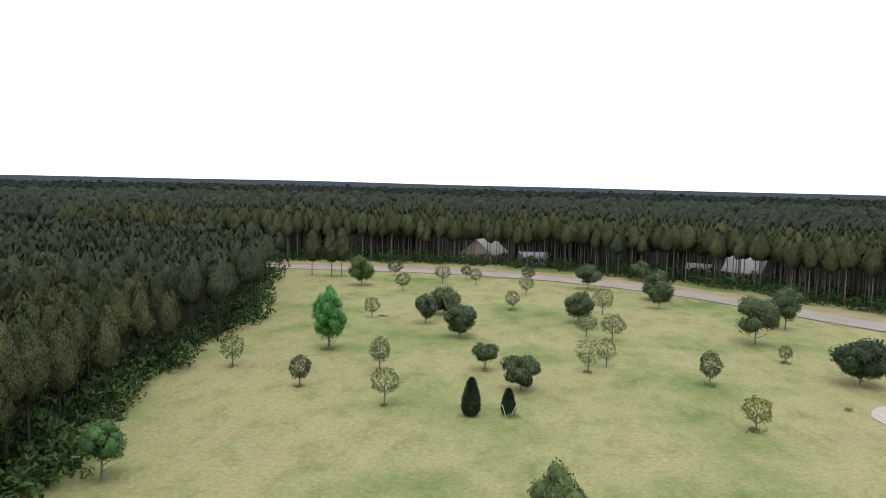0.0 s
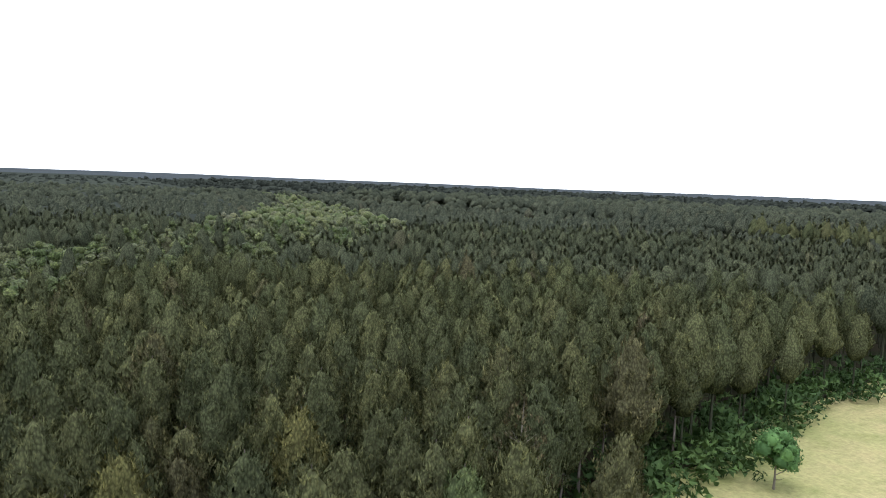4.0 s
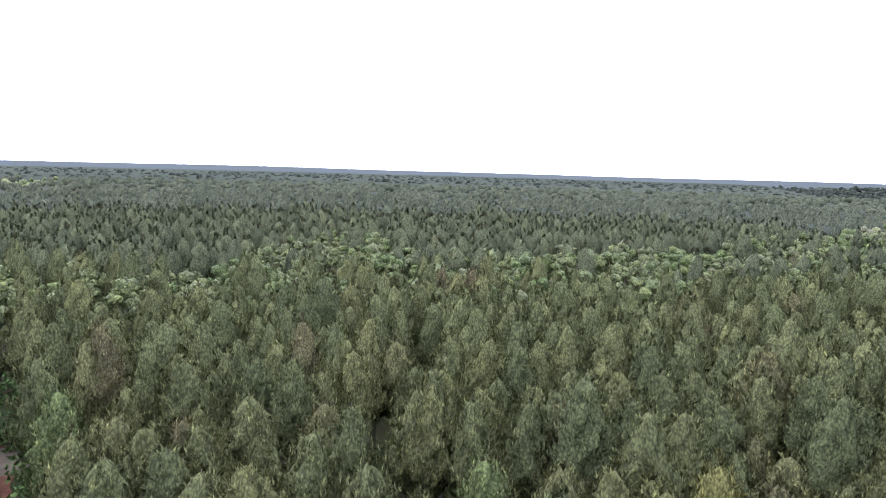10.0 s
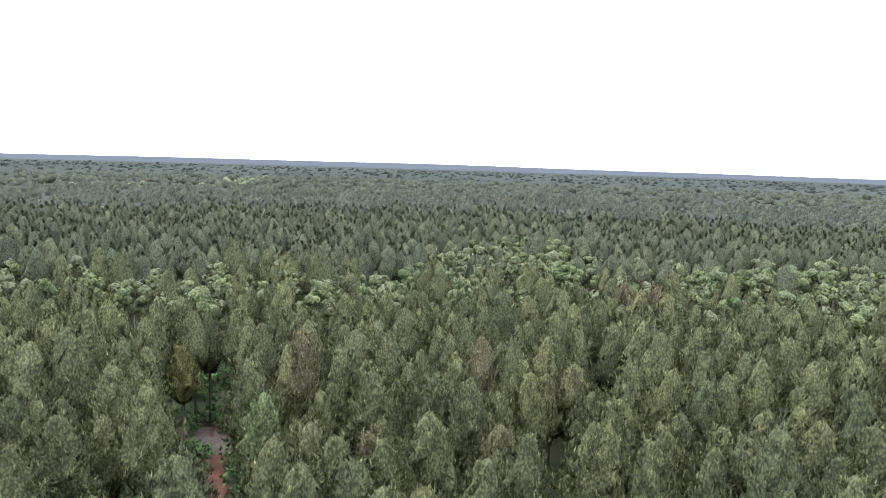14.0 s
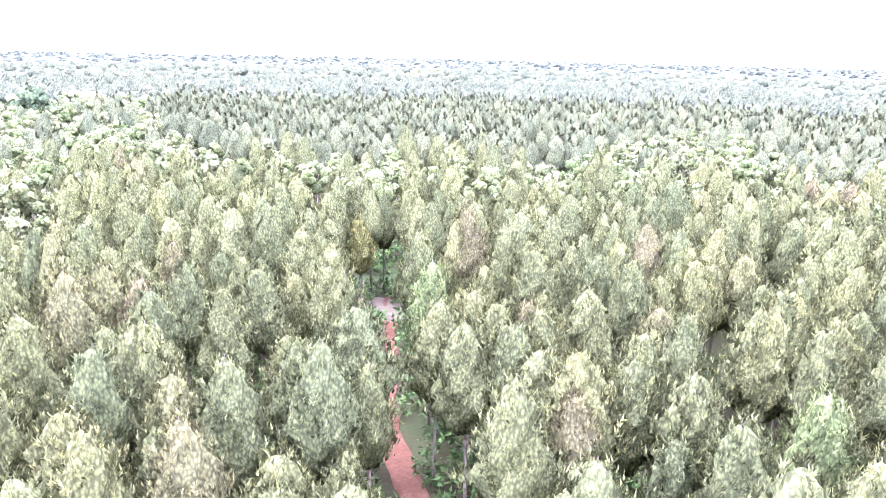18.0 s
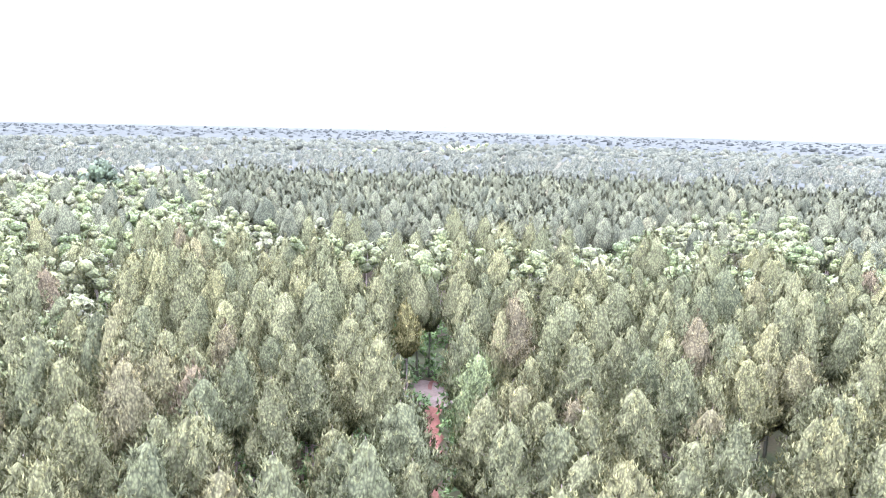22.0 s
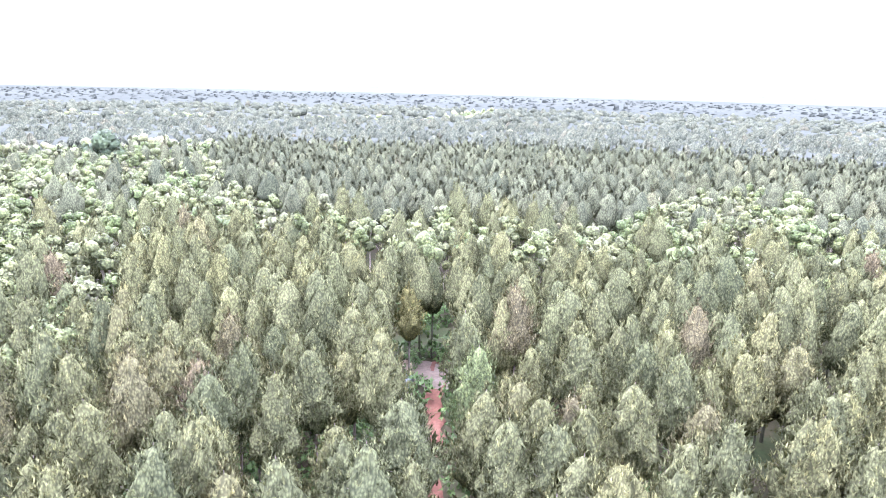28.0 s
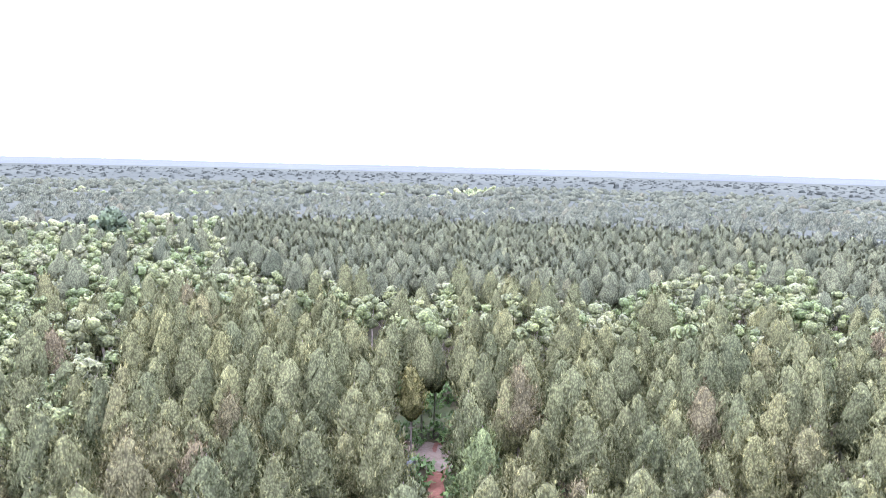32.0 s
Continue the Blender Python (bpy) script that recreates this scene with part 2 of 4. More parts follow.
def plain(name, colour, rough=0.6, metallic=0.0, wear=0.15):
    m, n, l, b = material(name, rough, 0.4, metallic)
    lo, hi = tuple(c * (1 - wear) for c in colour), tuple(min(1, c * (1 + wear)) for c in colour)
    l.new(ramp(n, l, noise_out(n, l, 1.7, 5), [(0.3, lo), (0.7, hi)]), b.inputs["Base Color"])
    return m


mat_roof = plain("pale_metal_roof", (0.286, 0.277, 0.273), 0.5, 0.1)
mat_wall_white = plain("white_siding", (0.554, 0.546, 0.521), 0.6)
mat_wall_tan = plain("tan_brick", (0.302, 0.244, 0.193), 0.85)
mat_glass_dark = plain("window_glass", (0.03, 0.035, 0.04), 0.1)
mat_wood = plain("weathered_wood", (0.24, 0.19, 0.14), 0.85)
mat_black = plain("black_steel", (0.02, 0.02, 0.022), 0.5)
mat_blue_grey = plain("blue_grey_paint", (0.055, 0.066, 0.076), 0.5)


# ---- mesh helpers ----
def mesh_from(name, verts, tris, mat, tint=None, smooth=False, inner=None, inner_mat=None, normals=None, tuft=None):
    verts, tris = np.asarray(verts, dtype=np.float32), np.asarray(tris, dtype=np.int32)
    me = bpy.data.meshes.new(name)
    me.vertices.add(len(verts))
    me.vertices.foreach_set("co", verts.ravel())
    k = tris.shape[1]
    me.loops.add(tris.size)
    me.loops.foreach_set("vertex_index", tris.ravel())
    me.polygons.add(len(tris))
    me.polygons.foreach_set("loop_start", np.arange(0, tris.size, k, dtype=np.int32))
    if smooth or normals is not None:
        me.polygons.foreach_set("use_smooth", np.ones(len(tris), dtype=bool))
    for key, values in (("tint", tint), ("tuft", tuft)):
        if values is not None:
            at = me.attributes.new(key, 'FLOAT', 'POINT')
            at.data.foreach_set("value", np.asarray(values, dtype=np.float32))
    me.update(calc_edges=True)
    if normals is not None:
        at = me.attributes.new("custom_normal", 'FLOAT_VECTOR', 'POINT')
        at.data.foreach_set("vector", np.asarray(normals, dtype=np.float32).ravel())
        me.update()
    me.materials.append(mat)
    if inner is not None:
        me.materials.append(inner_mat)
        me.polygons.foreach_set("material_index", np.asarray(inner, dtype=np.int32))
    return me


def normed(v):
    return v / (np.linalg.norm(v, axis=-1, keepdims=True) + 1e-9)


def faced(v, f, nrm):
    """Turns each face so that its front looks the way of its normals."""
    f = np.array(f)
    g = np.cross(v[f[:, 1]] - v[f[:, 0]], v[f[:, 2]] - v[f[:, 0]])
    back = (g * nrm[f].sum(1)).sum(1) < 0
    f[back] = f[back][:, [1, 0, 2]]
    return v, f, nrm


def rounded(v, f, centre, flat=1.0, own=0.9):
    """Leaves that shade as one rounded crown about centre."""
    g = normed(np.cross(v[f[:, 1]] - v[f[:, 0]], v[f[:, 2]] - v[f[:, 0]]))
    out = normed((v - np.asarray(centre)) * np.array([1, 1, flat])) + np.array([0, 0, 0.5])
    face = np.zeros_like(v)
    for k in range(3):
        face[f[:, k]] = g
    face *= np.sign((face * out).sum(1))[:, None] + 1e-6
    return faced(v, f, normed(out + own * face))


def child(name, me, parent, label=""):
    ob = new(name, me)
    ob.parent = parent
    return tagged(ob, label)


def part(name, bm, mat, parent, label=""):
    me = bpy.data.meshes.new(name)
    bm.to_mesh(me)
    bm.free()
    me.materials.append(mat)
    return child(name, me, parent, label)


def box(bm, x0, y0, z0, x1, y1, z1):
    v = bmesh.ops.create_cube(bm, size=1)["verts"]
    bmesh.ops.transform(bm, verts=v, matrix=Matrix.Translation(((x0 + x1) / 2, (y0 + y1) / 2, (z0 + z1) / 2)) @ Matrix.Diagonal((x1 - x0, y1 - y0, z1 - z0, 1)))
    return bm


def unit(rng, n):
    v = rng.normal(size=(n, 3))
    return v / np.linalg.norm(v, axis=1)[:, None]


def blades(rng, centres, ways, count, length, width, spread=0.8):
    """Bunches of narrow leaf blades that leave each centre roughly along its way."""
    c = np.repeat(centres, count, axis=0)
    d = np.repeat(ways, count, axis=0) + spread * unit(rng, len(c))
    d /= np.linalg.norm(d, axis=1)[:, None] + 1e-9
    side = np.cross(d, unit(rng, len(c)))
    side /= np.linalg.norm(side, axis=1)[:, None] + 1e-9
    ln = length * rng.uniform(0.7, 1.25, (len(c), 1))
    w = width * rng.uniform(0.7, 1.3, (len(c), 1))
    foot = c + d * ln * 0.05
    v = np.stack([foot - side * w * 0.5, foot + side * w * 0.5, c + d * ln], 1).reshape(-1, 3)
    return v, np.arange(len(v)).reshape(-1, 3)


def tube(points, radii, sides=6):
    """A tapered limb along points."""
    pts = [Vector(p) for p in points]
    vs, fs = [], []
    for i, p in enumerate(pts):
        d = (pts[min(i + 1, len(pts) - 1)] - pts[max(i - 1, 0)]).normalized()
        a = d.orthogonal().normalized()
        b = d.cross(a)
        for k in range(sides):
            w = 2 * math.pi * k / sides
            vs.append(p + (a * math.cos(w) + b * math.sin(w)) * radii[i])
    for i in range(len(pts) - 1):
        for k in range(sides):
            q, r = i * sides + k, i * sides + (k + 1) % sides
            fs.append((q, r, r + sides))
            fs.append((q, r + sides, q + sides))
    return np.array(vs), np.array(fs)


def joined(pieces):
    vs, fs, o = [], [], 0
    for v, f in pieces:
        vs.append(v)
        fs.append(np.asarray(f) + o)
        o += len(v)
    return np.concatenate(vs), np.concatenate(fs)


# ---- pines ----
def needle_tufts(rng, c, axis, size, count, width, crown, fan=0.75):
    """Shoots: count needle blades round each shoot's axis, shaded by the shoot and by the crown."""
    i = np.repeat(np.arange(len(c)), count)
    a = axis[i]
    r = unit(rng, len(i))
    r = normed(r - (r * a).sum(1)[:, None] * a)
    s = rng.uniform(0, 0.75, (len(i), 1))
    ln = (size[i] * rng.uniform(0.8, 1.2, len(i)))[:, None]
    foot = c[i] + a * ln * s * 0.8
    d = normed(a * (0.6 + 0.5 * s) + r * fan)
    side = normed(np.cross(d, crown[i] + 0.45 * r + 0.25 * unit(rng, len(i)))) * ln * width * 0.5
    v = np.stack([foot - side, foot + side, foot + d * ln * 0.7], 1).reshape(-1, 3)
    low_n, tip_n = normed(r * 0.5 - a * 0.15 + crown[i] * 0.8), normed(r * 0.4 + a * 0.6 + crown[i] * 0.6)
    nrm = np.stack([low_n, low_n, tip_n], 1).reshape(-1, 3)
    v, f, nrm = faced(v, np.arange(len(v)).reshape(-1, 3), nrm)
    return v, f, nrm, np.repeat(rng.uniform(0.12, 1, len(c))[i], 3)


def girth(q):
    """The crown's reach at the share q of its height, widest low down, domed to the tip."""
    return (0.4 + 0.6 * np.minimum(q / 0.28, 1) ** 0.8) * np.minimum(1.0, 1.22 * (1 - q) ** 0.6)


def pine_crown(rng, h, r, low, tufts, count, size, width, rings=10, seg=13, lean=(0, 0), thin=0.0, rough=0.15, inner=0.86):
    """A domed crown with lobes where the branches end: its closed body of needles, and upright shoots all over it."""
    p1, p2, p3 = rng.uniform(0, 6.283, 3)
    lobes = int(rng.integers(3, 5))

    def lump(q, a):
        return 1 + 0.19 * np.sin(lobes * a + 11 * q + p1) + 0.15 * np.sin(5 * a - 19 * q + p2) + 0.08 * np.sin(a + p3)

    def place(q, a, share):
        z = h * (low + (0.96 - low) * q)
        reach = r * girth(q) * lump(q, a) * share
        return np.stack([np.cos(a) * reach + lean[0] * (z / h) ** 2, np.sin(a) * reach + lean[1] * (z / h) ** 2, z + 0.1 * reach], -1)

    qq, aa = np.meshgrid(np.linspace(0, 0.94, rings), np.arange(seg) * 6.2832 / seg, indexing="ij")
    aa = aa + 3.1416 / seg * (np.arange(rings) % 2)[:, None]
    body = place(np.clip(qq + rng.normal(0, 0.25 / rings, qq.shape), 0, 0.96), aa, inner * (1 + rng.uniform(-rough, rough, qq.shape))).reshape(-1, 3)
    body = np.concatenate([body, [[0, 0, h * (low + 0.12)], [lean[0], lean[1], h * 0.96]]])
    ix = np.arange(rings * seg).reshape(rings, seg)
    nx = np.roll(ix, -1, 1)
    f = np.concatenate([np.stack([ix[:-1], nx[:-1], nx[1:]], -1).reshape(-1, 3), np.stack([ix[:-1], nx[1:], ix[1:]], -1).reshape(-1, 3),
                        np.stack([nx[0], ix[0], np.full(seg, rings * seg)], -1), np.stack([ix[-1], nx[-1], np.full(seg, rings * seg + 1)], -1)])
    g = np.cross(body[f[:, 1]] - body[f[:, 0]], body[f[:, 2]] - body[f[:, 0]])
    nrm = np.zeros_like(body)
    for k in range(3):
        np.add.at(nrm, f[:, k], g)
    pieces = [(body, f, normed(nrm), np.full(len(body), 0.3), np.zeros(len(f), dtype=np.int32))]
    if thin:
        pieces = []
    if tufts:
        q = rng.uniform(0, 0.97, 6 * tufts)
        q = q[rng.uniform(0, 1, len(q)) < girth(q) * 0.9 + 0.1][:tufts]
        a = rng.uniform(0, 6.283, len(q))
        if thin:
            keep = np.sin(lobes * a + 11 * q + p1) > thin
            q, a = q[keep], a[keep]
        e = 0.02
        c = place(q, a, rng.uniform(inner - 0.02, 1.06, len(q)))
        way = np.stack([np.cos(a), np.sin(a), 0 * a], 1)
        up = np.array([0, 0, 1.0])
        out = normed(np.cross(place(q, a + e, 1.0) - place(q, a - e, 1.0), place(q + e * (q < 0.95), a, 1.0) - place(q - e, a, 1.0)))
        axis = normed(way * (0.42 - 0.25 * q)[:, None] + up * 0.9 + rng.normal(0, 0.12, c.shape))
        tip = np.stack([lean[0] + rng.normal(0, 0.12, 6), lean[1] + rng.normal(0, 0.12, 6), h * 0.94 + 0.01 * h * np.arange(6)], 1)
        c, axis, out = np.concatenate([c, tip]), np.concatenate([axis, np.tile(up, (6, 1))]), np.concatenate([out, np.tile(up, (6, 1))])
        pieces.append(needle_tufts(rng, c, axis, size * rng.uniform(0.75, 1.3, len(c)), count, width, out, 0.5))
    return massed(*pieces)


def pine_shape(rng, h, r, low, tufts=620, count=5, size=0.46, width=0.22, thin=0.0):
    """Trunk and limbs, and the crown, of one pine of height h and crown radius r, live from the share low of its height."""
    lean = rng.normal(0, 0.015, 2) * h
    axis = [(lean[0] * s * s, lean[1] * s * s, h * s) for s in np.linspace(0, 0.97, 7)]
    wood = [tube(axis, [0.15 * (1.02 - 0.95 * s) * h / 15 + 0.012 for s in np.linspace(0, 1, 7)], 6)]
    for i in range(9):
        s = low - 0.05 + (0.85 - low) * i / 8
        q = max((s - low) / (1 - low), 0)
        for j in range(5):
            a = 2.4 * i + 6.283 * j / 5 + rng.normal(0, 0.25)
            ln = r * float(girth(q)) * rng.uniform(0.6, 0.95)
            foot = np.array([lean[0] * s * s, lean[1] * s * s, h * (s - 0.02)])
            tip = foot + np.array([math.cos(a) * ln, math.sin(a) * ln, ln * (0.16 + 0.7 * q)])
            wood.append(tube([foot, (foot + tip) / 2 - np.array([0, 0, 0.12 * ln]), tip], [0.045 * (1.1 - q), 0.026 * (1.1 - q), 0.006], 3))
    return joined(wood), pine_crown(rng, h, r, low, tufts, count, size, width, 11, 14, lean, thin, 0.16, 0.76)


def massed(*pieces):
    """One shape of leaf pieces (points, faces, normals, tufts) and wood pieces (points, faces)."""
    vs, fs, ns, ts, ms, o = [], [], [], [], [], 0
    for p in pieces:
        v, f = p[0], np.asarray(p[1])
        vs.append(v)
        fs.append(f + o)
        ns.append(p[2] if len(p) > 2 else normed(np.array([0, 0, 0.02]) + v * np.array([1, 1, 0]) - v.mean(0) * np.array([1, 1, 0])))
        ts.append(p[3] if len(p) > 3 else np.full(len(v), 0.4))
        ms.append(p[4] if len(p) > 4 else np.full(len(f), 0 if len(p) > 2 else 1, dtype=np.int32))
        o += len(v)
    return tuple(np.concatenate(q) for q in (vs, fs, ns, ts, ms))


EDGE = ((-150, 330), (-97, 233), (-83, 196), (-65, 147), (-59, 122), (-59.5, 104), (-54.5, 79), (-48.5, 61), (-43, 46), (-36, 30), (-27, 12),
        (-17, -3), (-6, -14), (10, -22), (30, -30), (60, -36), (400, -80))
WOODS = ((-700, 215), (-300, 232), (-150, 236), (-97, 240), (-57, 247), (-31, 250), (-6, 246), (16, 236), (38, 227), (53, 216), (66, 197), (80, 184), (110, 158), (200, 100), (600, -60))
TRACK = ((-14, -12), (-21.3, -21.4), (-24.8, -26), (-25.7, -30.3), (-27.5, -34), (-29.5, -38), (-36.4, -47.6), (-42.4, -55.7), (-46.4, -60), (-48.4, -64.5))
ROAD = ((-700, 185), (-300, 205), (-150, 216), (-92, 222), (-53, 227), (-28, 227), (0, 222), (20, 213), (40, 200), (60, 178), (73, 165), (100, 143), (180, 85), (600, -130))


def toward(poly, x, y):
    """Distance to a line, and the side of it (positive: left of its course)."""
    best, side = np.full(np.shape(x), 1e9), np.zeros(np.shape(x))
    for (ax, ay), (bx, by) in zip(poly[:-1], poly[1:]):
        dx, dy = bx - ax, by - ay
        u = np.clip(((x - ax) * dx + (y - ay) * dy) / (dx * dx + dy * dy), 0, 1)
        d = np.hypot(x - ax - u * dx, y - ay - u * dy)
        s = np.sign(dx * (y - ay) - dy * (x - ax))
        closer = d < best
        best, side = np.where(closer, d, best), np.where(closer, s, side)
    return best * side


def wooded(x, y):
    """How far inside the woods a place lies (negative: in the open)."""
    road = np.abs(toward(ROAD, x, y)) - 9
    west = -toward(EDGE, x, y)
    north = toward(WOODS, x, y)
    west = west + np.where(y > 20, 1.6 * np.sin(y * 0.33 + 0.6) + 1.0 * np.sin(y * 0.87), 0)
    inside = np.maximum(west, north + 1.2 * np.sin(x * 0.41) + 0.8 * np.sin(x * 1.1))
    inside = np.where((x < -95) & (y > 120), np.maximum(inside, 3), inside)
    inside = np.minimum(inside, np.where(y > 100, road, 99))
    track = np.abs(toward(TRACK, x, y)) - np.where(y > -36, 1.6, 0.6)
    track = np.minimum(track, np.hypot(x + 46, y + 61.5) - 3.6)
    gap = np.hypot(((x + 59) * 0.92 + (y + 27) * 0.39) / 2.6, (y + 27) * 0.92 - (x + 59) * 0.39) - 0.3
    gap = np.minimum(gap, np.abs(toward(((-44, -19.0), (-60, -26.5)), x, y)) - 1.0)
    gap = np.minimum(gap, np.abs(toward(((-28.5, -38.0), (-45, -62)), x, y)) - 2.6)
    for gx, gy, gr in ((-52, -85, 3.5), (-56, -76, 3.0), (-20, -67, 3.0), (-84, -59, 3.5)):
        gap = np.minimum(gap, np.hypot(x - gx, y - gy) - gr)
    for hx, hy, hr in ((-27, 266, 6.2), (-8.5, 262, 4.0), (62, 240, 5.6), (47.5, 243, 3.4)):
        gap = np.minimum(gap, np.hypot(x - hx, y - hy) - hr)
    return np.minimum(np.minimum(inside, track), gap)


CREEK = ((60, -50), (10, -55), (-4, -63), (-10, -68), (-16, -75), (-24, -98), (-34, -106), (-44, -95), (-53, -81), (-62, -69), (-72, -59), (-80, -46), (-90, -36), (-100, -18),
         (-110, 2), (-123, 24), (-156, 59), (-217, 108), (-420, 146), (-640, 170), (-640, 152), (-420, 112), (-300, 64), (-205, 16), (-180, -4), (-160, -25), (-145, -44), (-146, -62),
         (-168, -95), (-128, -88), (-104, -82), (-84, -91), (-69, -104), (-60, -127), (-54, -148), (-66, -190), (-80, -222), (-92, -265), (-20, -264), (60, -270), (60, -50))


def hardwood(x, y):
    """The belt of broadleaved trees along the creek bottom: positive inside."""
    inside = np.zeros(np.shape(x), dtype=bool)
    for (ax, ay), (bx, by) in zip(CREEK[:-1], CREEK[1:]):
        if ay != by:
            inside ^= ((ay > y) != (by > y)) & (x < (bx - ax) * (y - ay) / (by - ay) + ax)
    d = np.abs(toward(CREEK, x, y)) * np.where(inside, 1, -1)
    far_strip = 13 - np.abs(toward(((-30, -490), (-120, -440), (-200, -395), (-290, -375), (-420, -500)), x, y))
    far_strip = np.maximum(far_strip, 12 - np.abs(toward(((-520, 330), (-600, 480), (-480, 640), (-300, 700)), x, y)))
    wave = 3.5 * np.sin(x * 0.085 + 1) * np.cos(y * 0.071) + 3 * np.sin(x * 0.21) * np.cos(y * 0.19 + 2)
    return np.maximum(d, far_strip) + wave


def rolling(x, y):
    """Slow change from place to place, about -1 to 1."""
    return (np.sin(x * 0.071 + 1.3 * np.sin(y * 0.043)) * np.cos(y * 0.083 + 0.7) + 0.6 * np.sin(x * 0.19 + 2) * np.cos(y * 0.17 - 1)) / 1.6


rng = np.random.default_rng(7)


def scatter(rng, r0, r1, step, az0, az1):
    """Jittered places in a ring of the plan, between two headings (degrees left of north)."""
    n = int(2 * r1 / step) + 2
    g = (np.arange(n) - n / 2) * step
    x, y = np.meshgrid(g, g)
    x = (x + rng.uniform(-0.42, 0.42, x.shape) * step).ravel()
    y = (y + rng.uniform(-0.42, 0.42, y.shape) * step).ravel()
    d, a = np.hypot(x, y), np.degrees(np.arctan2(-x, y))
    a = np.where(a < -120, a + 360, a)
    ok = (d >= r0) & (d < r1) & (a > az0) & (a < az1)
    return x[ok], y[ok]


def spread(templates, x, y, z, size, rng, tint):
    """Turned and scaled copies of the template shapes, as one shape with a tint for each copy."""
    out, o = [], 0
    pick = rng.integers(0, len(templates), len(x))
    turn = rng.uniform(0, 6.283, len(x))
    for k, (tv, tf, tn, tt, tm) in enumerate(templates):
        i = np.nonzero(pick == k)[0]
        if not len(i):
            continue
        c, s = np.cos(turn[i])[:, None], np.sin(turn[i])[:, None]
        wide = (size[i] * rng.uniform(0.88, 1.14, len(i)))[:, None]
        v = np.stack([(tv[None, :, 0] * c - tv[None, :, 1] * s) * wide + x[i][:, None], (tv[None, :, 0] * s + tv[None, :, 1] * c) * wide + y[i][:, None],
                      tv[None, :, 2] * size[i][:, None] + z[i][:, None]], -1).reshape(-1, 3)
        n = np.stack([tn[None, :, 0] * c - tn[None, :, 1] * s, tn[None, :, 0] * s + tn[None, :, 1] * c, np.broadcast_to(tn[None, :, 2], (len(i), len(tv)))], -1).reshape(-1, 3)
        f = (tf[None] + (np.arange(len(i)) * len(tv))[:, None, None] + o).reshape(-1, tf.shape[1])
        out.append((v, f, np.repeat(tint[i], len(tv)), np.tile(tm, len(i)), n, np.tile(tt, len(i))))
        o += len(v)
    return tuple(np.concatenate(q) for q in zip(*out))


def clumpy_crown(rng, h, r, z0, clumps, leaves, leaf):
    """A broadleaf crown: leaf bunches on an uneven egg between z0 and h, with gaps."""
    u = unit(rng, clumps)
    u[:, 2] = np.clip(u[:, 2], -0.9, 1)
    lump = 0.82 + 0.18 * np.sin(3 * np.arctan2(u[:, 1], u[:, 0]) + 5 * u[:, 2] + rng.uniform(0, 6))
    depth = rng.uniform(0.45, 1.0, clumps) ** 0.5
    mid, half = (h + z0) / 2, (h - z0) / 2
    c = np.stack([u[:, 0] * r * lump * depth, u[:, 1] * r * lump * depth, mid + u[:, 2] * half * depth * (0.9 + 0.1 * lump)], 1)
    return blades(rng, c, u * 0.5 + np.array([0, 0, 0.35]), leaves, leaf, leaf * 0.62, 1.1)


# the pines nearest to the camera's way: things of their own
BESIDE_TRACK = ((-30.4, -63.0), (-14.0, -44.5), (-18.4, -42.3), (-17.9, -31.5), (-10.3, -35.0), (-13.8, -29.4), (-10.7, -31.1), (-6.9, -42.8),
                (-5.9, -69.3), (-24.0, -32.6), (-7.4, -33.7), (-3.9, -36.1), (-31.7, -31.3), (-43.6, -44.0), (-43.0, -35.1), (-34.4, -27.9), (-38.5, -26.4),
                (-29.0, -22.1), (-30.0, -25.7), (-16.0, -58.2), (-23.4, -45.2))
BEFORE_BELT = ((-28.5, -19.2), (-31.9, -18.4), (-37.3, -19.0), (-45.1, -30.7), (-43.1, -26.4), (-56.8, -24.4), (-40.9, -14.9), (-41.8, -12.0),
               (-48.8, -8.4), (-37.4, -6.4), (-37.9, -3.4), (-47.1, -4.0), (-45.0, -0.3), (-55.4, -1.3), (-54.5, 1.9), (-56.1, 5.4), (-33.7, -0.4), (-32.2, -5.7))
BEFORE_FIELD = ((-55.3, 8.1), (-36.6, 7.5), (-41.9, 17.8), (-48.0, 25.6), (-45.1, 28.8), (-52.2, 46.1), (-50.7, 54.2), (-33.4, 29.9), (-48.3, 16.1))
# trees that stand out: place, look
MARKED = ((-33.4, -37.7, "bright"), (-34.4, -9.2, "bright"), (-39.1, 2.3, "yellow"), (-14.5, -46.5, "brown"), (-42.3, 12.6, "yellow"), (-59.6, 58.1, "brown"),
          (-38.2, 26.0, "bare"), (-30.4, 17.8, "bright"), (-42.7, -60.8, "slim"), (-11.0, -87.0, "brown"), (-97.0, -35.5, "brown"), (-99.5, -31.5, "brown"))
ABOVE_TRACK = ((-36.9, -42.6), (-33.2, -25.8), (-25.6, -17.1), (-22.4, -18.4), (-17.3, -27.1), (-32.3, -14.7), (-21.5, -12.9), (-29.2, -5.1), (-36.1, -9.9), (-41.6, -16.5), (-33.6, -20.0),
               (-29.0, -31.8), (-28.0, -27.4))
NEAR = 62.0
px, py = scatter(rng, 7.0, NEAR, 3.75, 20, 190)
keep = (wooded(px, py) > 0.6) & (hardwood(px, py) < 0) & (rng.uniform(0, 1, len(px)) > 0.05)
for tx, ty in BESIDE_TRACK + BEFORE_BELT + BEFORE_FIELD + ABOVE_TRACK + tuple(m[:2] for m in MARKED):
    keep &= np.hypot(px - tx, py - ty) > 2.6
px, py = px[keep], py[keep]
ring = np.argsort(np.hypot(px, py))
